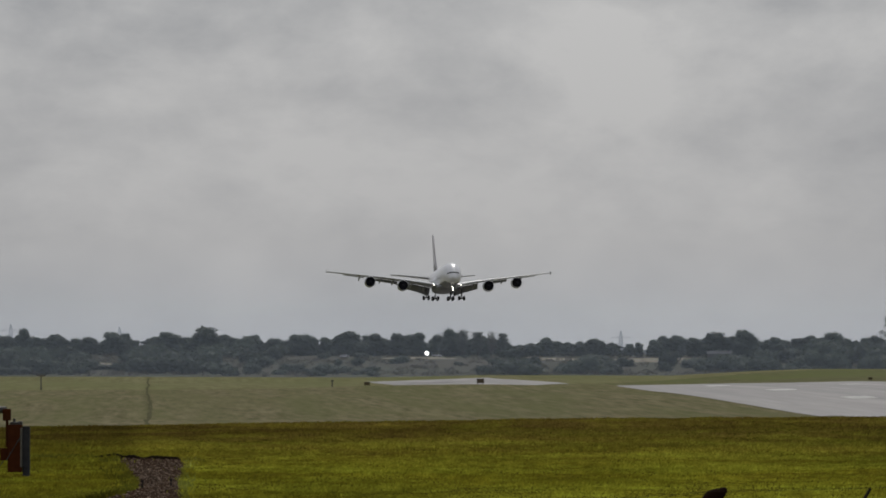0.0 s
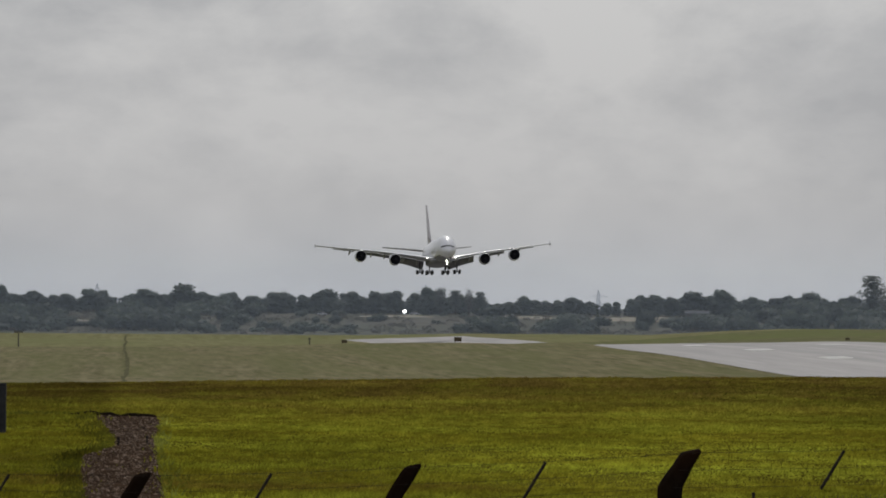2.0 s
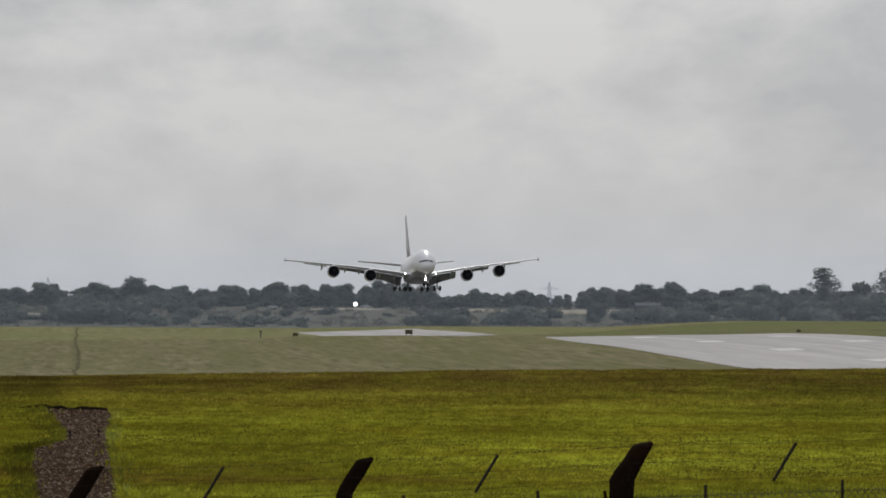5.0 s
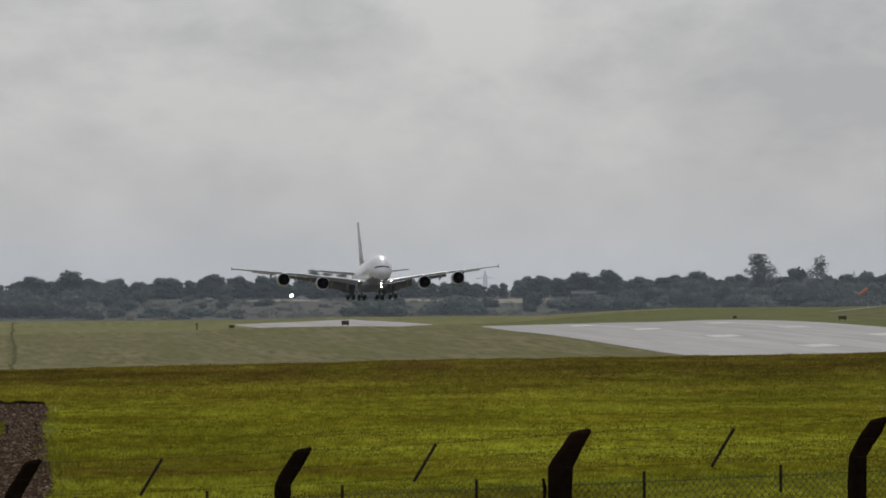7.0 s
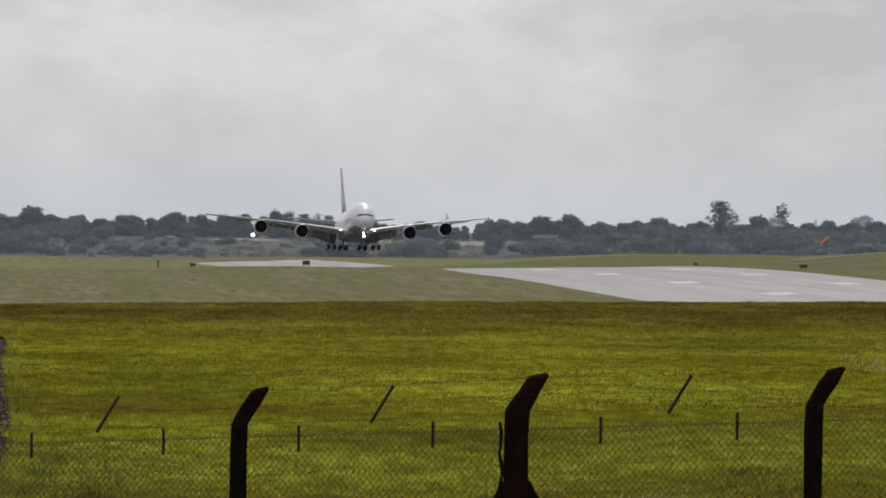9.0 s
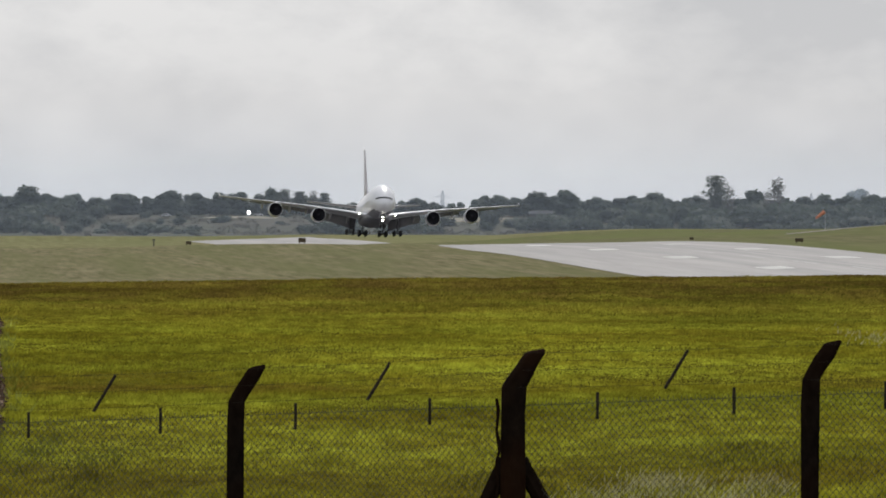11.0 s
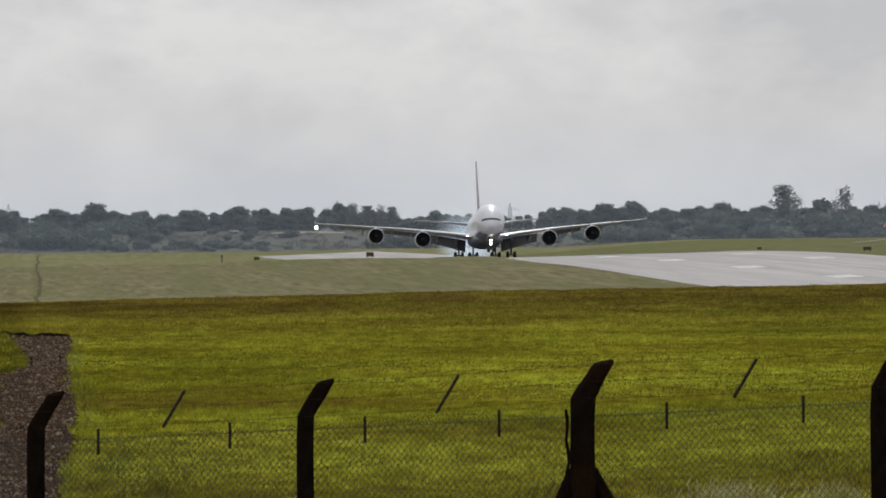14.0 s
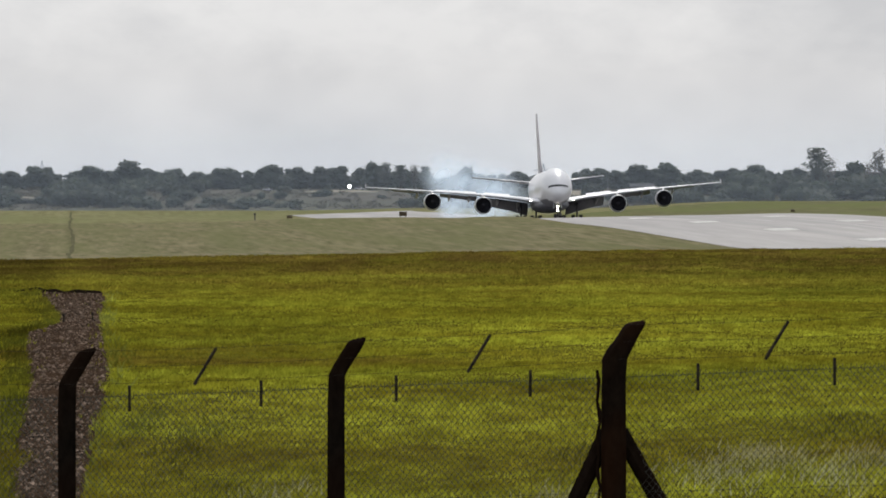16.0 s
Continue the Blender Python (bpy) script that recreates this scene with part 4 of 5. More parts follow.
def build_pylon():
    root = tagged(new("electricity_pylon"), "grey lattice steel electricity pylon beyond the trees", "pylon", "electricity pylons")
    bm = bmesh.new()
    levels = ((0, 3.4), (9, 2.3), (17, 1.3), (22, 0.9), (27, 0.75), (31, 0.15))
    for (z0, w0), (z1, w1) in zip(levels, levels[1:]):
        for a, b in ((-1, -1), (1, -1), (1, 1), (-1, 1)):
            tube(bm, (a * w0, b * w0, z0), (a * w1, b * w1, z1), 0.16, None, 4, False)
            a2, b2 = -b, a
            tube(bm, (a * w0, b * w0, z0), (a2 * w1, b2 * w1, z1), 0.09, None, 4, False)
            tube(bm, (a2 * w0, b2 * w0, z0), (a * w1, b * w1, z1), 0.09, None, 4, False)
    part("lattice", bm, M_GALV, root)
    for z, w in ((18.0, 6.2), (22.5, 8.0), (27.0, 6.0)):
        bm = bmesh.new()
        for q in (-0.6, 0.6):
            tube(bm, (-w, 0, z), (w, 0, z), 0.13, None, 4, False)
            tube(bm, (-w, 0, z), (0, q, z + 1.4), 0.09, None, 4, False)
            tube(bm, (w, 0, z), (0, q, z + 1.4), 0.09, None, 4, False)
        part("cross_arm", bm, M_GALV, root)
    return root


pylon_proto = build_pylon()
# across, along, height of the top
for u, y, top in ((-0.067, 4300, 16.8), (-0.0527, 4400, 15.5), (-0.0095, 4350, 16.0), (0.0132, 4450, 14.0), (0.0535, 4700, 12.0), (0.0617, 4500, 13.5)):
    x = u * y
    pylon_proto.scale = (1, 1, 1)
    copy_thing(pylon_proto, pose(x, y, top - 31, 0, 0, 12))
for o in (*pylon_proto.children_recursive, pylon_proto):
    bpy.data.objects.remove(o)

M_WHITECAR = material("white_car_paint", (0.36, 0.36, 0.37), (0.45, 0.45, 0.46), 2, 0.4, coat=0.3)
M_GLINT = material("glint_glow", (1, 1, 0.97), (1, 1, 0.97), 1, 0.3, emit=((1, 0.99, 0.95), 9))


def build_car(x, y, turn, van=False, glint=False):
    root = tagged(new("van" if van else "car"), ("white parked van with a glowing ball for its bright glint on the heath" if glint else "small white parked car on the heath"), "vehicle", "parked vehicles")
    root.matrix_world = pose(x, y, ground_z(x, y), 0, 0, turn)
    h = 2.2 if van else 1.45
    bm = bmesh.new()
    if van:
        prof = ((-2.4, 0.4), (-2.4, 1.0), (-2.1, 1.2), (-1.5, 2.1), (-1.2, h), (2.4, h), (2.45, 0.4))
    else:
        prof = ((-2.1, 0.35), (-2.1, 0.75), (-1.1, 0.92), (-0.5, h), (1.1, h), (1.7, 0.95), (2.1, 0.85), (2.1, 0.35))
    loft(bm, [[(sx, py, pz) for py, pz in prof] for sx in (-0.9, 0.9)])
    part("body", bm, M_WHITECAR, root)
    bm = bmesh.new()
    z0 = 1.25 if van else 0.95
    box(bm, -0.92, 0.92, -1.35 if van else -0.7, -0.2 if van else 1.2, z0, h - 0.15, 0.03)
    part("windows", bm, M_GLASS, root)
    for sx in (-0.82, 0.82):
        for wy in (-1.35, 1.35):
            bm = bmesh.new()
            tube(bm, (sx - 0.1, wy, 0.33), (sx + 0.1, wy, 0.33), 0.33, None, 14)
            part("wheel", bm, M_TYRE, root)
    if glint:
        # emissive ball added where a bright glint shows on the van
        bm = bmesh.new()
        bmesh.ops.create_uvsphere(bm, u_segments=12, v_segments=8, radius=0.68, matrix=Matrix.Translation((0, -2.5, 1.75)))
        part("lamp", bm, M_GLINT, root, "white glowing ball in place of a glint")


build_car(-42.0, 3428, 0, True, True)
build_car(-37.6, 3430, 80)
build_car(-78.5, 3400, 85)
build_car(70.2, 3425, 80)



def build_shed(x, y):
    root = tagged(new("farm_shed"), "low grey shed with a pale shallow roof below the trees", "shed")
    root.location = (x, y, ground_z(x, y) - 0.2)
    wall = material("shed_wall", (0.05, 0.05, 0.05), (0.09, 0.085, 0.08), 1.2, 0.9)
    roof = material("shed_roof", (0.075, 0.078, 0.085), (0.11, 0.112, 0.12), 0.8, 0.95, spec=0.05)
    bm = bmesh.new()
    box(bm, -5.2, 5.2, -3, 3, 0, 2.3)
    part("wall", bm, wall, root)
    bm = bmesh.new()
    loft(bm, [[(px, -3.5, 2.2), (px, 0, 3.5), (px, 3.5, 2.2), (px, 3.5, 2.05), (px, 0, 3.3), (px, -3.5, 2.05)] for px in (-5.6, 5.6)])
    part("roof", bm, roof, root)
    bm = bmesh.new()
    box(bm, 1.0, 3.4, -3.06, -2.98, 0.1, 2.0)
    part("door", bm, M_DARK, root)


build_shed(89, 3405)

M_SIGN = material("sign_dark", (0.07, 0.055, 0.036), (0.12, 0.095, 0.065), 3, 0.9, spec=0.1)


def build_sign(x, y, w, h, label="small dark airfield box sign on two legs"):
    root = tagged(new("airfield_sign"), label, "sign", "airfield signs")
    root.location = (x, y, ground_z(x, y))
    bm = bmesh.new()
    box(bm, -w / 2, w / 2, -0.12, 0.12, 0.25, h, 0.03)
    part("sign_box", bm, M_SIGN, root)
    for sx in (-w * 0.35, w * 0.35):
        bm = bmesh.new()
        box(bm, sx - 0.05, sx + 0.05, -0.05, 0.05, -0.2, 0.25)
        part("leg", bm, M_DARK, root)
    bm = bmesh.new()
    box(bm, -w / 2 - 0.03, w / 2 + 0.03, -0.16, 0.16, h - 0.02, h + 0.05, 0.01)
    part("cap", bm, M_DARK, root)


for x, y, w, h in ((-7.3, 1395, 1.35, 1.0), (-28.6, 1420, 1.0, 0.75), (67.2, 1462, 0.8, 0.6), (74.2, 1234, 1.3, 0.75)):
    build_sign(x, y, w, h)


def build_mast_post(x, y, h, name, label, mat, arms=0.0):
    root = tagged(new(name), label, "post")
    root.location = (x, y, ground_z(x, y) - 0.1)
    bm = bmesh.new()
    tube(bm, (0, 0, 0), (0, 0, h), 0.14, 0.11, 8)
    part("pole", bm, mat, root)
    bm = bmesh.new()
    box(bm, -0.2 - arms, 0.2 + arms, -0.12, 0.12, h - 0.25, h + 0.1, 0.02)
    part("head", bm, mat, root)


M_POLE = material("weathered_pole", (0.09, 0.085, 0.07), (0.15, 0.14, 0.12), 3, 0.9)
build_mast_post(-34.6, 1400, 1.3, "marker_post", "short dark marker post in the grass", M_POLE, 0.05)
build_mast_post(-88.2, 1400, 2.9, "light_mast", "dark pole with a crosswise lamp arm in the grass", M_POLE, 0.7)


def build_windsock(x, y):
    root = tagged(new("windsock"), "faded orange windsock streaming from a pole", "windsock")
    root.location = (x, y, ground_z(x, y) - 0.2)
    bm = bmesh.new()
    tube(bm, (0, 0, 0), (0, 0, 6.2), 0.09, 0.06, 8)
    part("pole", bm, M_GALV, root)
    bm = bmesh.new()
    d = Vector((-0.78, 0, -0.62))
    rings = []
    for k in range(8):
        c = Vector((-0.2, 0, 6.0)) + d * (k * 0.5)
        r = 0.62 - 0.045 * k + 0.03 * math.sin(k * 2)
        u = Vector((0.62, 0, -0.78))
        rings.append([c + r * (math.cos(a) * u + math.sin(a) * Vector((0, 1, 0))) for a in [2 * math.pi * i / 14 for i in range(14)]])
    loft(bm, rings, cap=False)
    part("sock", bm, material("windsock_cloth", (0.55, 0.2, 0.12), (0.65, 0.28, 0.18), 1, 0.8), root, "faded orange cloth sock", True)


build_windsock(152.5, 2400)


def build_antenna(x, y):
    root = tagged(new("antenna_mast"), "weathered brown and grey lattice antenna mast on the grass bank", "mast")
    root.location = (x, y, ground_z(x, y) - 0.2)
    red, white = material("mast_red", (0.15, 0.12, 0.115), (0.22, 0.17, 0.16), 1, 0.7), material("mast_white", (0.22, 0.21, 0.2), (0.3, 0.29, 0.28), 1, 0.7)
    for k in range(7):
        bm = bmesh.new()
        z0 = 0.2 + 1.1 * k
        for a, b in ((-0.3, -0.3), (0.3, -0.3), (0.3, 0.3), (-0.3, 0.3)):
            tube(bm, (a, b, z0), (a, b, z0 + 1.1), 0.07, None, 5)
            tube(bm, (a, b, z0), (-b, a, z0 + 1.1), 0.05, None, 4)
        for zz in (z0 + 0.4, z0 + 1.2):
            box(bm, -0.42, 0.42, -0.1, 0.1, zz - 0.12, zz + 0.12)
        part("mast_section", bm, red if k % 2 else white, root)
    bm = bmesh.new()
    box(bm, -1.1, 1.1, -0.6, 0.6, 0, 0.9, 0.05)
    part("cabinet", bm, M_POLE, root)


build_antenna(104.6, 1450)


def build_service_road():
    bm = bmesh.new()
    prev = None
    for k in range(40):
        x = 84 + 3.0 * k
        row = [bm.verts.new((x, y, ground_z(x, y) + 0.08)) for y in (1432 - 0.1 * k, 1439 - 0.1 * k, 1446 - 0.1 * k)]
        if prev:
            for i in (0, 1):
                bm.faces.new((prev[i], row[i], row[i + 1], prev[i + 1]))
        prev = row
    tagged(mesh_object("service_road", bm, M_RUNWAY, smooth=True), "narrow grey service road across the grass bank", "road", kind="structure")


build_service_road()


# ---------- worn lines in the field and the stony track ----------
M_WORN = material("worn_path", (0.085, 0.084, 0.046), (0.14, 0.133, 0.082), 0.8, 0.95, big=(0.068, 0.069, 0.04), big_scale=0.06, spec=0.0)
M_STONY = material("stony_earth", (0.014, 0.008, 0.005), (0.115, 0.076, 0.052), 9.0, 0.95, bump=0.9, big=(0.03, 0.019, 0.012), big_scale=0.7, big_amount=0.8, spec=0.0, distance=0.1, narrow=0.06)
M_LIP_SHADOW = material("lip_shadow_earth", (0.008, 0.006, 0.004), (0.022, 0.016, 0.011), 6, 0.98, bump=0.6, spec=0.0)


def build_worn_line():
    rnd = random.Random(2)
    bm = bmesh.new()
    prev = None
    for k in range(150):
        y = 700 + 15.0 * k
        c = -0.0489 * y + 0.3 * math.sin(y * 0.013) + rnd.uniform(-0.12, 0.12)
        w = (0.24 if y < 1430 else 0.4) * rnd.uniform(0.4, 1.4)
        row = [bm.verts.new((c + s * w, y, ground_z(c + s * w, y) + 0.06)) for s in (-1, 1)]
        if prev:
            bm.faces.new((prev[0], prev[1], row[1], row[0]))
        prev = row
    tagged(mesh_object("worn_path", bm, M_WORN), "narrow worn line trodden through the mown grass", "path", kind="structure")


build_worn_line()


def track_right(y):
    return lerp_table([(60, -2.85), (107, -5.09), (116, -5.43), (133, -6.0), (158, -6.94), (185, -8.24), (215, -9.68), (244, -10.89), (262, -11.6), (280, -12.3)], y)


def track_left(y):
    return lerp_table([(60, -3.4), (108, -6.05), (116, -6.41), (133, -7.28), (154, -8.31), (180, -9.87), (198, -10.78), (204, -10.65), (210, -10.62), (218, -10.92), (239, -12.25), (254, -13.24), (272, -14.55), (280, -15.0)], y)


def build_track():
    rnd = random.Random(9)
    bm = bmesh.new()
    prev = None
    n = 16
    for k in range(209):
        y = 62 + k
        a = track_left(y) + 0.14 * noise.noise(Vector((y * 0.35, 3, 0))) - 0.1
        b = track_right(y) + 0.14 * noise.noise(Vector((y * 0.35, 9, 0))) + 0.1
        row = []
        for i in range(n + 1):
            q = i / n
            x = a + (b - a) * q
            dip = 0.05 * noise.noise(Vector((x * 1.6, y * 0.5, 0))) + 0.03 * noise.noise(Vector((x * 5, y * 1.5, 4)))
            row.append(bm.verts.new((x, y, ground_z(x, y) + 0.05 + (dip if 0 < i < n else -0.04))))
        if prev:
            for i in range(n):
                bm.faces.new((prev[i], prev[i + 1], row[i + 1], row[i]))
        prev = row
    tagged(mesh_object("stony_track", bm, M_STONY, smooth=True), "bare brown stony track cut through the grass", "track", kind="structure")
    # loose stones
    verts, faces = [], []
    for k in range(7000):
        y = 64 + 204 * rnd.random() ** 1.3
        x = track_left(y) + (track_right(y) - track_left(y)) * rnd.random()
        s = rnd.uniform(0.01, 0.034) * (2.2 if rnd.random() < 0.05 else 1)
        c = Vector((x, y, ground_z(x, y) + 0.06))
        i0 = len(verts)
        for d in ((1, 0, 0), (-0.9, 0.2, 0), (0.1, 1, 0), (0, -1, 0.1), (0, 0, 0.8), (0, 0, -0.8)):
            verts.append(c + Vector([e * s * rnd.uniform(0.7, 1.4) for e in d]))
        for t_ in ((0, 2, 4), (2, 1, 4), (1, 3, 4), (3, 0, 4), (2, 0, 5), (1, 2, 5), (3, 1, 5), (0, 3, 5)):
            faces.append([i0 + e for e in t_])
    me = bpy.data.meshes.new("loose_stones")
    me.from_pydata(verts, [], faces)
    me.materials.append(material("stone", (0.06, 0.04, 0.026), (0.21, 0.155, 0.118), 5, 0.95, spec=0.05, per_piece=0.75))
    tagged(new("loose_stones", me), "loose grey and brown stones on the track", "stones", kind="stuff")
    # undercut lip at the track's end, coloured dark for shadow under overhanging grass
    bm = bmesh.new()
    rows_ = []
    for i in range(41):
        q = i / 40
        x = -15.6 + 3.9 * q
        h = (0.06 + 0.13 * step(0.05, 0.25, q)) * step(0.0, 0.06, q) * (1 - step(0.93, 1.0, q)) * (0.85 + 0.8 * noise.noise(Vector((x * 1.7, 2, 0))))
        g = ground_z(x, 272)
        y = 271.5 - 7.0 * q + 0.9 * noise.noise(Vector((x * 0.9, 7, 0)))
        rows_.append([(x, y - 0.25, g - 0.05), (x, y, g + h * 0.75), (x, y + 0.12, g + h), (x, y + 2.6, g - 0.05)])
    loft(bm, rows_, cap=True, closed=False)
    tagged(mesh_object("earth_lip", bm, M_LIP_SHADOW), "broken lip of earth at the end of the track, darkened in colour for shadow under grass", "earth bank", kind="structure")
    for x, y in ((-10.56, 212), (-9.85, 214)):
        peg = tagged(new("marker_peg"), "short rusty iron peg in the track", "peg", "track pegs")
        peg.location = (x, y, ground_z(x, y))
        bm = bmesh.new()
        tube(bm, (0, 0, -0.1), (0.01, 0, 0.26), 0.03, 0.025, 6)
        part("rod", bm, M_IRON, peg)
        bm = bmesh.new()
        tube(bm, (0.01, 0, 0.22), (0.01, 0, 0.29), 0.045, 0.04, 6)
        part("cap", bm, M_IRON, peg)


build_track()


# ---------- rusty orange equipment post in the near grass ----------
def build_equipment():
    x, y = -15.15, 233
    root = tagged(new("equipment_post"), "rust-orange equipment cabinet on a grey post with lamp heads", "equipment")
    root.location = (x, y, ground_z(x, y))
    bm = bmesh.new()
    box(bm, -0.11, 0.11, -0.11, 0.11, -0.1, 1.55, 0.015)
    part("post", bm, material("grey_post_paint", (0.03, 0.03, 0.034), (0.055, 0.055, 0.06), 5, 0.9, spec=0.1), root, "grey square post")
    bm = bmesh.new()
    box(bm, -0.56, -0.13, -0.25, 0.2, 0.14, 1.6, 0.02)
    part("cabinet", bm, M_ORANGE, root, "rust-orange cabinet")
    bm = bmesh.new()
    box(bm, -0.17, -0.12, -0.27, 0.1, 0.3, 1.5, 0.01)
    part("door_edge", bm, M_POLE, root)
    bm = bmesh.new()
    box(bm, -0.5, -0.2, -0.15, 0.15, 1.6, 1.68, 0.02)
    tube(bm, (-0.37, 0, 1.66), (-0.37, 0, 1.78), 0.04, None, 8)
    box(bm, -0.24, -0.12, -0.12, 0.12, 1.6, 1.7, 0.01)
    part("cable_box", bm, M_DARK, root)
    bm = bmesh.new()
    box(bm, -0.8, -0.56, -0.12, 0.12, 0.5, 0.88, 0.02)
    part("side_box", bm, M_ORANGE, root)
    bm = bmesh.new()
    tube(bm, (-0.6, 0.1, 0.9), (-0.6, 0.1, 1.75), 0.045, None, 8)
    part("stem", bm, M_ORANGE, root)
    bm = bmesh.new()
    box(bm, -0.72, -0.48, -0.14, 0.2, 1.72, 2.08, 0.03)
    part("lamp_body", bm, M_ORANGE, root)
    bm = bmesh.new()
    tube(bm, (-0.9, -0.05, 2.04), (-0.62, 0.05, 2.06), 0.12, 0.1, 12)
    part("lamp_head", bm, M_DARK, root)
    bm = bmesh.new()
    tube(bm, (-0.6, -0.02, 0.62), (-1.1, -0.02, -0.03), 0.015, None, 5)
    tube(bm, (-0.15, -0.27, 1.25), (-0.6, -0.27, 0.5), 0.015, None, 5)
    part("cable", bm, M_DARK, root)
    # the lower second lamp on its own stake
    lamp = tagged(new("ground_lamp"), "dark lamp head on an orange stake in grass", "lamp")
    lamp.location = (-16.45, 233, ground_z(-16.45, 233))
    bm = bmesh.new()
    tube(bm, (0, 0, -0.1), (0, 0, 1.45), 0.05, None, 8)
    part("stake", bm, M_ORANGE, lamp)
    bm = bmesh.new()
    tube(bm, (-0.2, 0, 1.5), (0.22, 0, 1.45), 0.14, 0.09, 12)
    part("lamp_head", bm, M_DARK, lamp)


build_equipment()


# ---------- blades of the near meadow ----------
def grass_material(name, brown, olive, green, contrast=1.0):
    """Blades: brown, olive and green in broad bands and patches, with fine mottling and a tint of each blade's own."""
    m = bpy.data.materials.new(name)
    m.use_nodes = True
    n, l = m.node_tree.nodes, m.node_tree.links
    n.clear()
    out = n.new("ShaderNodeOutputMaterial")
    co = n.new("ShaderNodeTexCoord")
    geo = n.new("ShaderNodeNewGeometry")

    def field(sx, sy, detail, rough=0.55, shift=0.0):
        mp = n.new("ShaderNodeMapping")
        mp.inputs["Scale"].default_value = (sx, sy, 0.0)
        mp.inputs["Location"].default_value = (shift, shift * 0.7, 0.0)
        ns = n.new("ShaderNodeTexNoise")
        ns.inputs["Scale"].default_value, ns.inputs["Detail"].default_value, ns.inputs["Roughness"].default_value = 1.0, detail, rough
        l.new(co.outputs["Object"], mp.inputs["Vector"])
        l.new(mp.outputs["Vector"], ns.inputs["Vector"])
        return ns.outputs["Fac"]

    def math_node(op, a, b):
        k = n.new("ShaderNodeMath")
        k.operation = op
        for socket, v in zip(k.inputs, (a, b)):
            if isinstance(v, (int, float)):
                socket.default_value = v
            else:
                l.new(v, socket)
        return k.outputs["Value"]

    def spread(v, lo, hi, a, b):
        k = n.new("ShaderNodeMapRange")
        k.inputs["From Min"].default_value, k.inputs["From Max"].default_value = lo, hi
        k.inputs["To Min"].default_value, k.inputs["To Max"].default_value = a, b
        l.new(v, k.inputs["Value"])
        return k.outputs["Result"]

    bands = field(0.035, 0.05, 4, 0.6)
    patches = field(0.28, 0.075, 5, 0.6, 31.0)
    mottle = field(1.5, 0.36, 5, 0.65, 57.0)
    tone = math_node("ADD", math_node("MULTIPLY", bands, 0.5), math_node("ADD", math_node("MULTIPLY", patches, 0.35), math_node("MULTIPLY", mottle, 0.15)))
    ramp = n.new("ShaderNodeValToRGB")
    e = ramp.color_ramp.elements
    e[0].position, e[0].color = 0.37, (*brown, 1)
    e[1].position, e[1].color = 0.57, (*green, 1)
    e.new(0.455).color = (*olive, 1)
    l.new(tone, ramp.inputs["Fac"])
    where = n.new("ShaderNodeSeparateXYZ")
    l.new(co.outputs["Object"], where.inputs["Vector"])
    crest = math_node("MULTIPLY", spread(where.outputs["Y"], 235, 355, 0, 1), spread(patches, 0.3, 0.65, 1.15, 0.6))
    dry = n.new("ShaderNodeMix")
    dry.data_type = "RGBA"
    dry.inputs["B"].default_value = (0.14, 0.1, 0.024, 1)
    l.new(crest, dry.inputs["Factor"])
    l.new(ramp.outputs["Color"], dry.inputs["A"])
    value = math_node("MULTIPLY", spread(geo.outputs["Random Per Island"], 0, 1, 0.72, 1.28), spread(mottle, 0.3, 0.7, 1 - 0.45 * contrast, 1 + 0.45 * contrast))
    value = math_node("MULTIPLY", value, spread(field(0.1, 0.03, 3, 0.5, 11.0), 0.33, 0.67, 0.7, 1.3))
    # left-side darkening put into the blade colour beyond the stony track
    left_side = math_node("ADD", where.outputs["X"], math_node("MULTIPLY", where.outputs["Y"], 0.05))
    value = math_node("MULTIPLY", value, spread(left_side, -1.0, 0.3, 0.66, 1.0))
    # darker blade colour towards the fence, a little lighter farther out
    value = math_node("MULTIPLY", value, spread(where.outputs["Y"], 75, 150, 0.84, 1.04))
    hsv = n.new("ShaderNodeHueSaturation")
    l.new(value, hsv.inputs["Value"])
    l.new(dry.outputs["Result"], hsv.inputs["Color"])
    dif = n.new("ShaderNodeBsdfDiffuse")
    trl = n.new("ShaderNodeBsdfTranslucent")
    mix = n.new("ShaderNodeMixShader")
    mix.inputs["Fac"].default_value = 0.45
    l.new(hsv.outputs["Color"], dif.inputs["Color"])
    l.new(hsv.outputs["Color"], trl.inputs["Color"])
    l.new(dif.outputs[0], mix.inputs[1])
    l.new(trl.outputs[0], mix.inputs[2])
    l.new(mix.outputs[0], out.inputs["Surface"])
    return m


GRID_X, GRID_Y = np.arange(-36, 37, 1.0), np.arange(50, 460, 2.0)
GRID_Z = np.array([[ground_z(float(x), float(y)) for x in GRID_X] for y in GRID_Y])


def heights(x, y):
    """The ground's height under many points of the near field at once."""
    i = np.clip((x - GRID_X[0]).astype(int), 0, len(GRID_X) - 2)
    j = np.clip(((y - GRID_Y[0]) / 2).astype(int), 0, len(GRID_Y) - 2)
    u, v = x - GRID_X[i], (y - GRID_Y[j]) / 2
    return (GRID_Z[j, i] * (1 - u) + GRID_Z[j, i + 1] * u) * (1 - v) + (GRID_Z[j + 1, i] * (1 - u) + GRID_Z[j + 1, i + 1] * u) * v


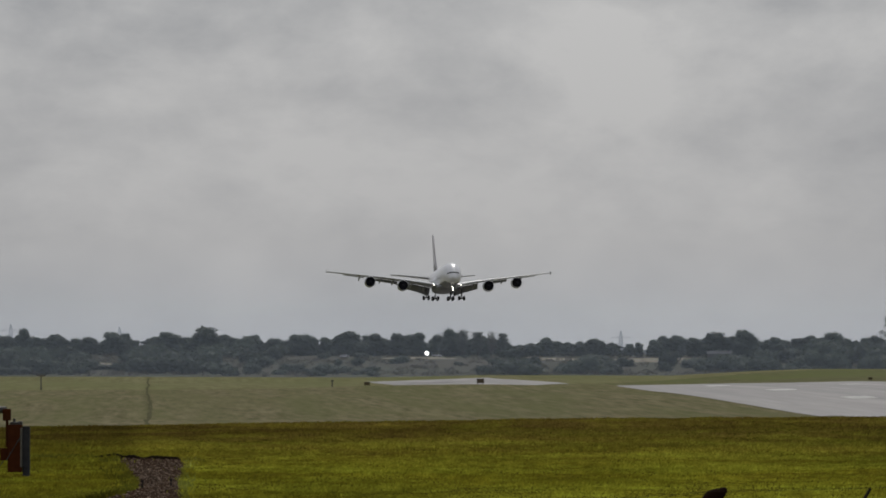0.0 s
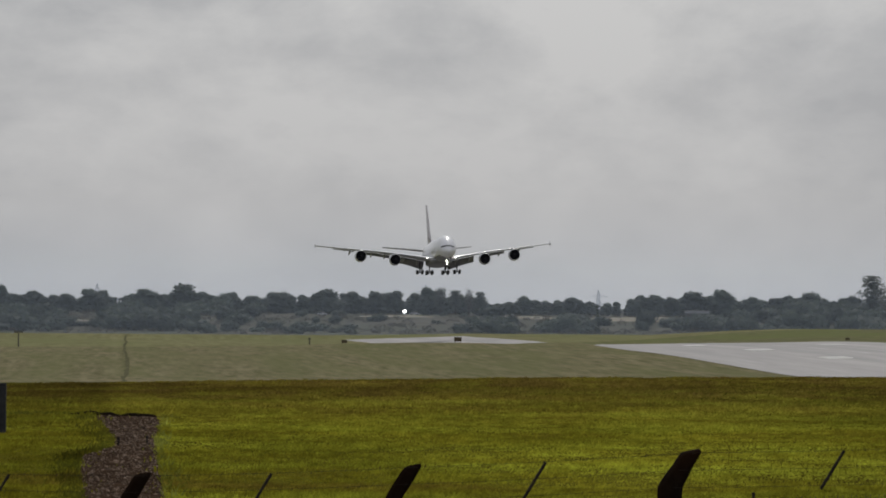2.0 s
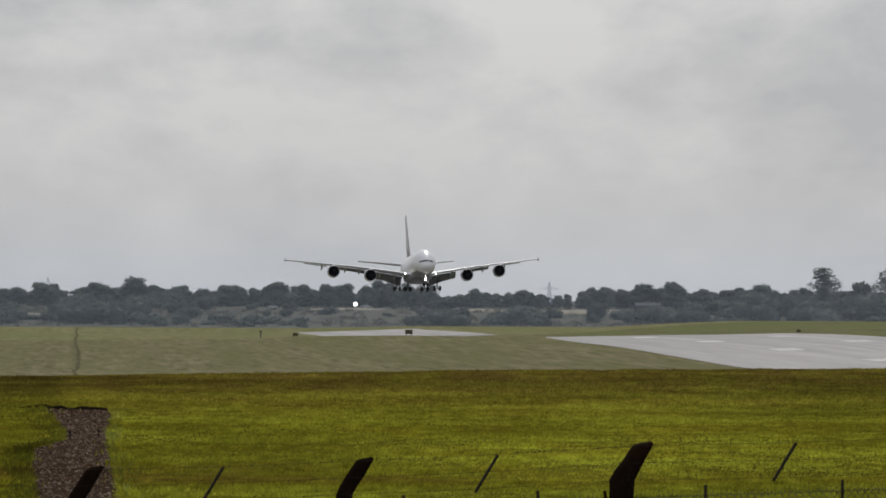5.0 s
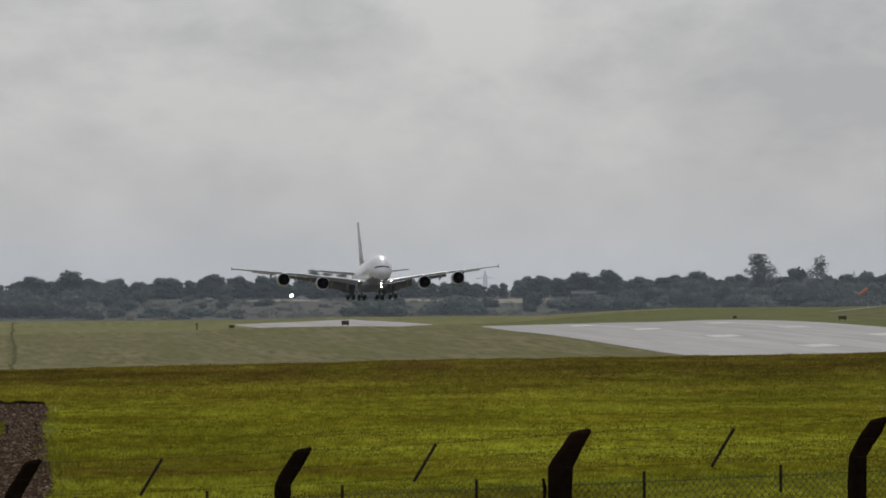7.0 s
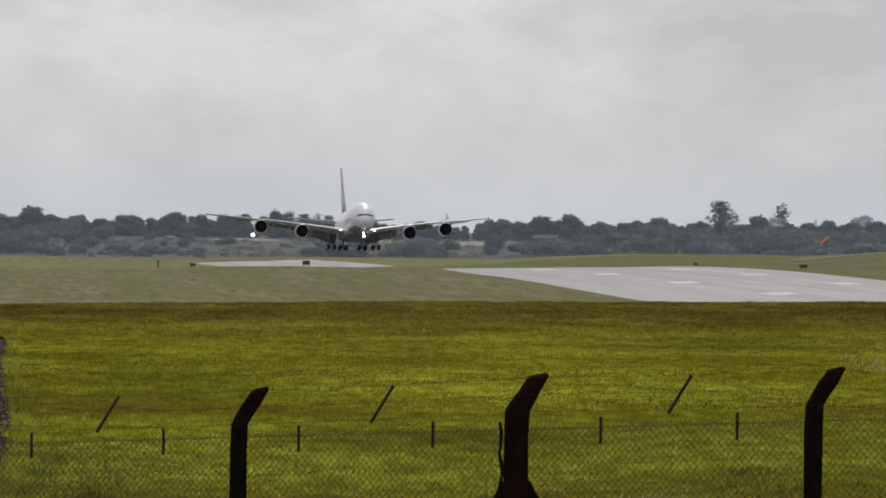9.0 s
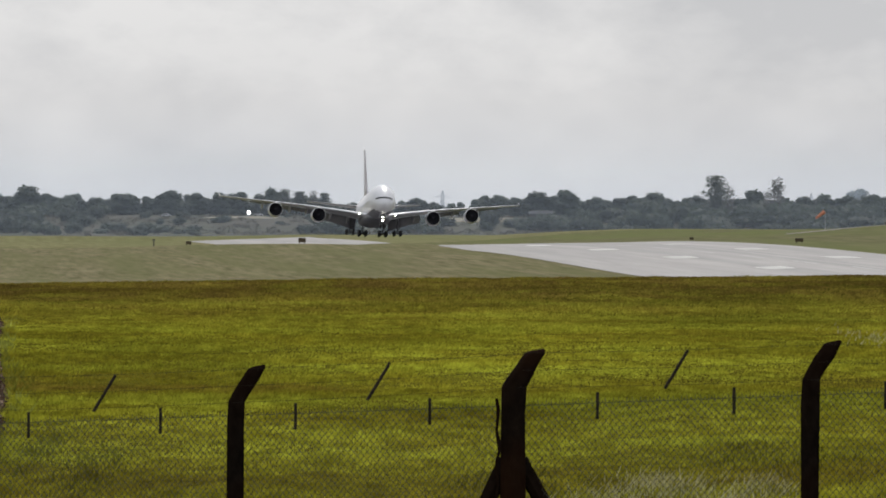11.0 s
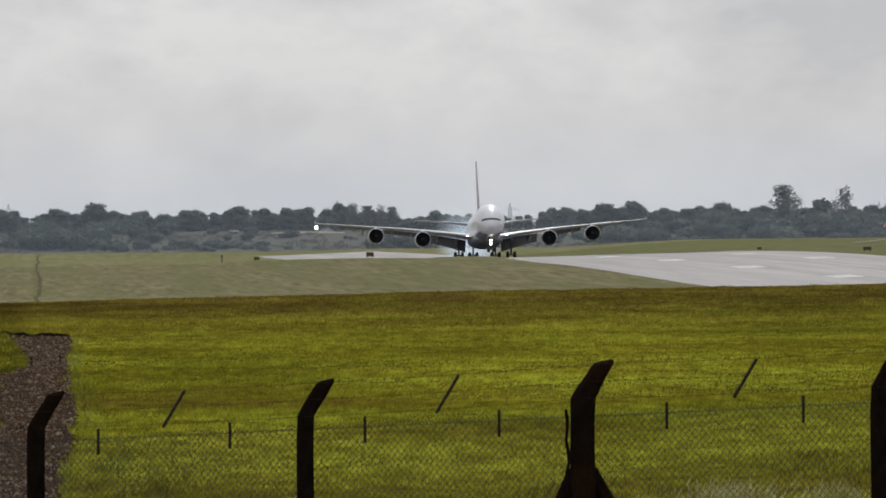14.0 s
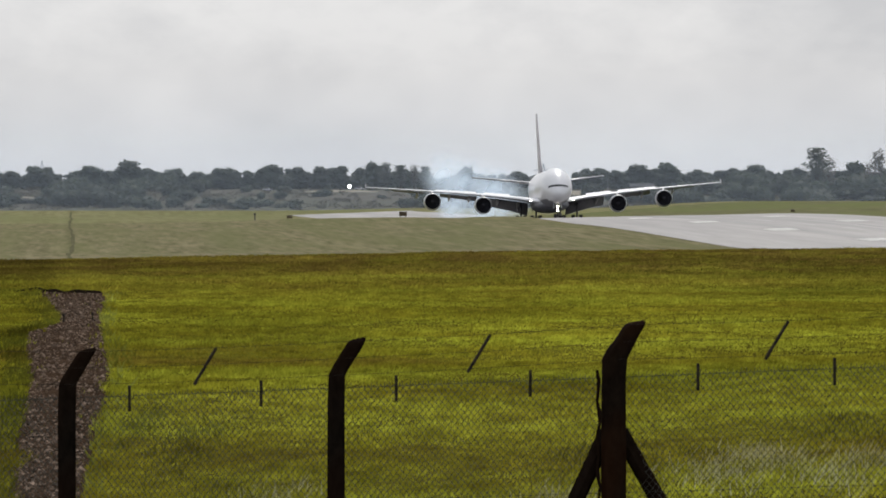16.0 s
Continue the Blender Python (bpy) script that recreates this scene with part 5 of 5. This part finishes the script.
def lumps(x, y, seed):
    """Smooth random values from 0 to 1, one for each cell of a grid and blended between."""
    tab = np.random.RandomState(seed).rand(256, 256)
    i, j = np.floor(x).astype(int), np.floor(y).astype(int)
    u, v = x - i, y - j
    u, v = u * u * (3 - 2 * u), v * v * (3 - 2 * v)
    def at(a, b):
        return tab[a % 256, b % 256]
    return (at(i, j) * (1 - u) + at(i + 1, j) * u) * (1 - v) + (at(i, j + 1) * (1 - u) + at(i + 1, j + 1) * u) * v


TRACK_Y = np.arange(56.0, 282.0, 1.0)
TRACK_A, TRACK_B = np.array([track_left(y) for y in TRACK_Y]), np.array([track_right(y) for y in TRACK_Y])


def blades(name, label, category, mat, px, py, h, w, lean, rnd):
    """One sheet of three-cornered blades that stand at px, py."""
    n = len(px)
    z = heights(px, py)
    ang = rnd.rand(n) * 6.283
    c, s_ = np.cos(ang), np.sin(ang)
    tip = lean * h
    co = np.empty((n, 3, 3), np.float32)
    co[:, 0] = np.stack([px - c * w, py - s_ * w, z - 0.02], 1)
    co[:, 1] = np.stack([px + c * w, py + s_ * w, z - 0.02], 1)
    co[:, 2] = np.stack([px + tip, py - 0.3 * tip * c, z + h], 1)
    me = bpy.data.meshes.new(name)
    me.vertices.add(3 * n)
    me.vertices.foreach_set("co", co.ravel())
    me.loops.add(3 * n)
    me.loops.foreach_set("vertex_index", np.arange(3 * n, dtype=np.int32))
    me.polygons.add(n)
    me.polygons.foreach_set("loop_start", np.arange(0, 3 * n, 3, dtype=np.int32))
    me.polygons.foreach_set("loop_total", np.full(n, 3, np.int32))
    me.update(calc_edges=True)
    me.materials.append(mat)
    return tagged(new(name, me), label, category, kind="stuff")


def build_meadow():
    rnd = np.random.RandomState(4)
    xs, ys, hs = [], [], []
    for y0, y1, per, hgt in ((56, 100, 190, 0.065), (100, 170, 120, 0.06), (170, 280, 62, 0.062), (280, 440, 30, 0.085)):
        n = int(0.152 * (y1 * y1 - y0 * y0) / 2 * per)
        y = np.sqrt(y0 * y0 + rnd.rand(n) * (y1 * y1 - y0 * y0))
        x = (-0.0745 + 0.152 * rnd.rand(n)) * y
        # blades gather into tufts
        keep = lumps(x * 3.2, y * 1.1, 1) * 0.7 + lumps(x * 0.8, y * 0.3, 2) * 0.5 > rnd.rand(n) * 0.75
        a, b = np.interp(y, TRACK_Y, TRACK_A), np.interp(y, TRACK_Y, TRACK_B)
        rag = 0.3 * (lumps(y * 0.5, x * 0 + 3.5, 6) - 0.5)
        on = (y < 270 - 3.5 * np.clip((x + 15) / 3.5, 0, 1)) & (x > a + rag) & (x < b + rag) & (rnd.rand(n) > 0.025)
        keep &= ~on
        x, y, a, b = x[keep], y[keep], a[keep], b[keep]
        tall = 0.35 + 1.0 * lumps(x * 2.2, y * 0.7, 3) * lumps(x * 0.6, y * 0.16, 4) * 2 + 0.35 * lumps(x * 0.12, y * 0.05, 5)
        rim = (y < 272) & (np.minimum(abs(x - a), abs(x - b)) < 0.4)
        tall = np.where(rim, tall * 1.5, tall)
        tall = np.where((y > 264) & (y < 276) & (x > -16.5) & (x < -11.3), tall * 2.0, tall)
        xs.append(x), ys.append(y), hs.append(hgt * tall * (0.45 + 0.8 * rnd.rand(len(x))))
    x, y, h = np.concatenate(xs), np.concatenate(ys), np.concatenate(hs)
    w = (0.006 + 0.009 * rnd.rand(len(x))) * (1 + y / 95)
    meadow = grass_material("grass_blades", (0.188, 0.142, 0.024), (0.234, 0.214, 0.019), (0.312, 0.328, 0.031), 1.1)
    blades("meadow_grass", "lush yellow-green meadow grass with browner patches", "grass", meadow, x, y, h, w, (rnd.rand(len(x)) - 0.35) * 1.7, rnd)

    # pale dry grass heads in loose drifts
    xs, ys = [], []
    for cx, cy, rx, ry, n in ((4.3, 102, 0.5, 5, 420), (3.5, 98, 0.6, 5, 260), (4.9, 95, 0.5, 5, 200), (5.6, 101, 0.4, 4, 160), (16.6, 222, 0.9, 24, 300), (-2.2, 98, 0.5, 4, 120), (1.4, 92, 0.5, 4, 140)):
        xs.append(cx + rx * rnd.randn(n) * 0.6), ys.append(cy + ry * rnd.randn(n) * 0.6)
    x, y = np.concatenate(xs), np.concatenate(ys)
    pale = grass_material("dry_grass_heads", (0.31, 0.28, 0.14), (0.36, 0.34, 0.18), (0.4, 0.4, 0.22), 0.5)
    blades("dry_grass", "pale dry seeding grass in loose drifts", "grass", pale, x, y, 0.08 + 0.16 * rnd.rand(len(x)), (0.004 + 0.004 * rnd.rand(len(x))) * (1 + y / 110), (rnd.rand(len(x)) - 0.2) * 1.6, rnd)

    # dark weeds in patches, and along the track as the edge's painted shade
    xs, ys = [], []
    n = 6500
    y = 70 + 200 * rnd.rand(n) ** 0.8
    grown = lumps(y * 0.16, y * 0 + 1.5, 8) > rnd.rand(n) * 0.9
    xs.append((np.interp(y, TRACK_Y, TRACK_A) - 0.02 - 0.3 * abs(rnd.randn(n)))[grown]), ys.append(y[grown])
    for cx, cy, rx, ry, n in ((-3.9, 118, 0.5, 9, 320), (-2.9, 96, 0.5, 6, 200), (2.4, 108, 0.8, 6, 200), (6.6, 116, 1.0, 9, 260), (-5.0, 128, 0.3, 6, 180), (-11.6, 264, 0.35, 2.0, 260), (-16.6, 272, 1.0, 1.2, 240)):
        xs.append(cx + rx * rnd.randn(n) * 0.6), ys.append(cy + ry * rnd.randn(n) * 0.6)
    x, y = np.concatenate(xs), np.concatenate(ys)
    free = (y > 271) | (x < np.interp(y, TRACK_Y, TRACK_A)) | (x > np.interp(y, TRACK_Y, TRACK_B))
    x, y = x[free], y[free]
    dark = grass_material("weeds_and_edge_shade", (0.09, 0.08, 0.012), (0.115, 0.11, 0.015), (0.15, 0.16, 0.024), 0.6)
    blades("rank_weeds", "dark weeds in patches and as painted shade along the track's left edge", "weeds", dark, x, y, 0.06 + 0.13 * rnd.rand(len(x)), (0.008 + 0.01 * rnd.rand(len(x))) * (1 + y / 120), (rnd.rand(len(x)) - 0.4) * 1.4, rnd)

    # pale broad-leaved weeds on the other rim
    n = 3400
    y = 80 + 186 * rnd.rand(n)
    x = np.interp(y, TRACK_Y, TRACK_B) + 0.02 + 0.22 * abs(rnd.randn(n))
    some = lumps(y * 0.22, y * 0 + 4.5, 9) ** 2 > rnd.rand(n)
    x, y = x[some], y[some]
    leafy = grass_material("rim_weeds", (0.15, 0.145, 0.02), (0.18, 0.185, 0.03), (0.24, 0.26, 0.05), 1.0)
    blades("rim_weeds", "grey-green broad weeds on the rim of the track", "weeds", leafy, x, y, 0.07 + 0.17 * rnd.rand(len(x)), (0.012 + 0.012 * rnd.rand(len(x))) * (1 + y / 120), (rnd.rand(len(x)) - 0.5) * 1.8, rnd)


build_meadow()


def build_yellow_weeds():
    rnd = np.random.RandomState(12)
    n = 260
    x, y = -6.98 + 0.2 * rnd.randn(n), 389 + 2.0 * rnd.randn(n)
    yellow = grass_material("yellow_weeds", (0.42, 0.33, 0.04), (0.48, 0.4, 0.05), (0.5, 0.45, 0.08), 0.5)
    blades("yellow_weeds", "small clump of yellow flowering weeds near the crest", "weeds", yellow, x, y, 0.08 + 0.1 * rnd.rand(n), np.full(n, 0.05), (rnd.rand(n) - 0.5) * 1.2, rnd)


build_yellow_weeds()


# ---------- motion ----------
# seconds, across, along, height of the gear's foot line, crab, pitch, bank, upward bend of the wings
FLIGHT = [
    (0, -26.74, 2647.8, 21.08, 3.75, 3.20, 0.16, 3.64),
    (0.5, -25.31, 2617.7, 19.74, 3.67, 3.20, 0.08, 3.63),
    (1, -23.44, 2587.6, 18.44, 3.56, 3.14, -0.12, 3.56),
    (1.5, -22.13, 2557.5, 16.73, 3.45, 3.04, -0.55, 3.55),
    (2, -19.96, 2527.4, 15.14, 3.37, 2.90, -0.95, 3.54),
    (2.5, -18.59, 2497.3, 13.71, 3.26, 2.83, -1.04, 3.48),
    (3, -16.85, 2467.1, 12.26, 3.07, 2.87, -0.98, 3.46),
    (3.5, -15.14, 2437.0, 10.78, 2.84, 2.90, -0.85, 3.43),
    (4, -13.33, 2406.9, 9.44, 2.66, 2.79, -0.76, 3.27),
    (6.5, -5.36, 2256.0, 3.07, 2.75, 3.20, -0.27, 3.26),
    (7, -3.94, 2225.8, 1.60, 3.02, 3.58, -0.26, 3.19),
    (7.5, -2.62, 2195.6, 0.66, 3.15, 3.89, -0.30, 3.28),
    (8, -1.08, 2165.4, -0.12, 3.04, 4.07, -0.27, 3.32),
    (8.5, 0.38, 2135.2, -0.54, 2.84, 3.97, -0.12, 3.25),
    (9, 1.92, 2105.0, -0.87, 2.73, 3.79, 0.20, 3.06),
    (9.5, 3.28, 2074.7, -1.16, 2.71, 3.70, 0.82, 2.95),
    (10.7, 7.15, 2002.2, -2.45, 1.75, 4.05, 1.60, 2.90),
    (12, 11.45, 1923.5, -3.76, 0.68, 4.35, 1.73, 2.88),
    (12.5, 13.16, 1893.2, -4.07, 0.08, 4.30, 0.98, 2.77),
    (13, 14.81, 1862.9, -4.29, -0.40, 4.00, 0.27, 2.54),
    (13.5, 16.46, 1832.7, -4.40, -0.60, 3.53, -0.16, 2.17),
    (14, 17.74, 1802.7, -4.33, -0.55, 3.06, -0.32, 1.69),
    (14.5, 19.01, 1772.8, -4.35, -0.40, 2.60, -0.33, 1.14),
    (15, 20.27, 1743.1, -4.58, -0.24, 2.16, -0.35, 0.69),
    (15.5, 21.79, 1713.6, -4.76, -0.09, 1.75, -0.51, 0.48),
    (16, 23.42, 1684.3, -4.74, 0.22, 1.35, -0.83, 0.47),
]


def motions():
    walk(airliner, [(t, Matrix.Translation((x, y, z)) @ pose(0, 0, 0, 0, 0, 2.85 + crab) @ pose(0, 0, 0, -pitch, bank, 0)) for t, x, y, z, crab, pitch, bank, bend in FLIGHT])
    for wing, sgn in airliner_wings:
        walk(wing, [(f[0], pose(3.5 * sgn, 0, 4) @ pose(0, 0, 0, 0, -f[7] * sgn, 0) @ pose(-3.5 * sgn, 0, -4)) for f in FLIGHT])
    for panel, hinge, along in airliner_spoilers:
        walk(panel, [(t, Matrix.Translation(hinge) @ Matrix.Rotation(radians(a), 4, along) @ Matrix.Translation(-hinge)) for t, a in ((0, 0), (14.9, 0), (15.3, 4), (15.8, 14), (16, 16))])
    # the legs hang low in the air and are pushed up by the runway
    legs = [(t, -0.7 if t < 13.2 else max(-0.7, min(0.0, ground_z(x, y) + 0.05 - z))) for t, x, y, z, crab, pitch, bank, bend in FLIGHT]
    for leg in airliner_gears:
        walk(leg, [(t, pose(0, 0, drop)) for t, drop in legs])

    for n, (puff, x0, y0, x1, z1, born) in enumerate(smoke_puffs):
        g = ground_z(x0, y0) - 9
        walk(puff, [(0, pose(x0, y0, g)), (born - 0.15, pose(x0, y0, g)), (born + 0.35, pose(x0 - 0.2 * (x0 - x1), y0, g + 9 + 0.15 * (z1 - g - 9))), (born + 1.2, pose(x0 - 0.6 * (x0 - x1), y0, g + 9 + 0.55 * (z1 - g - 9))), (16, pose(x1, y0 + 2, z1))])


motions()
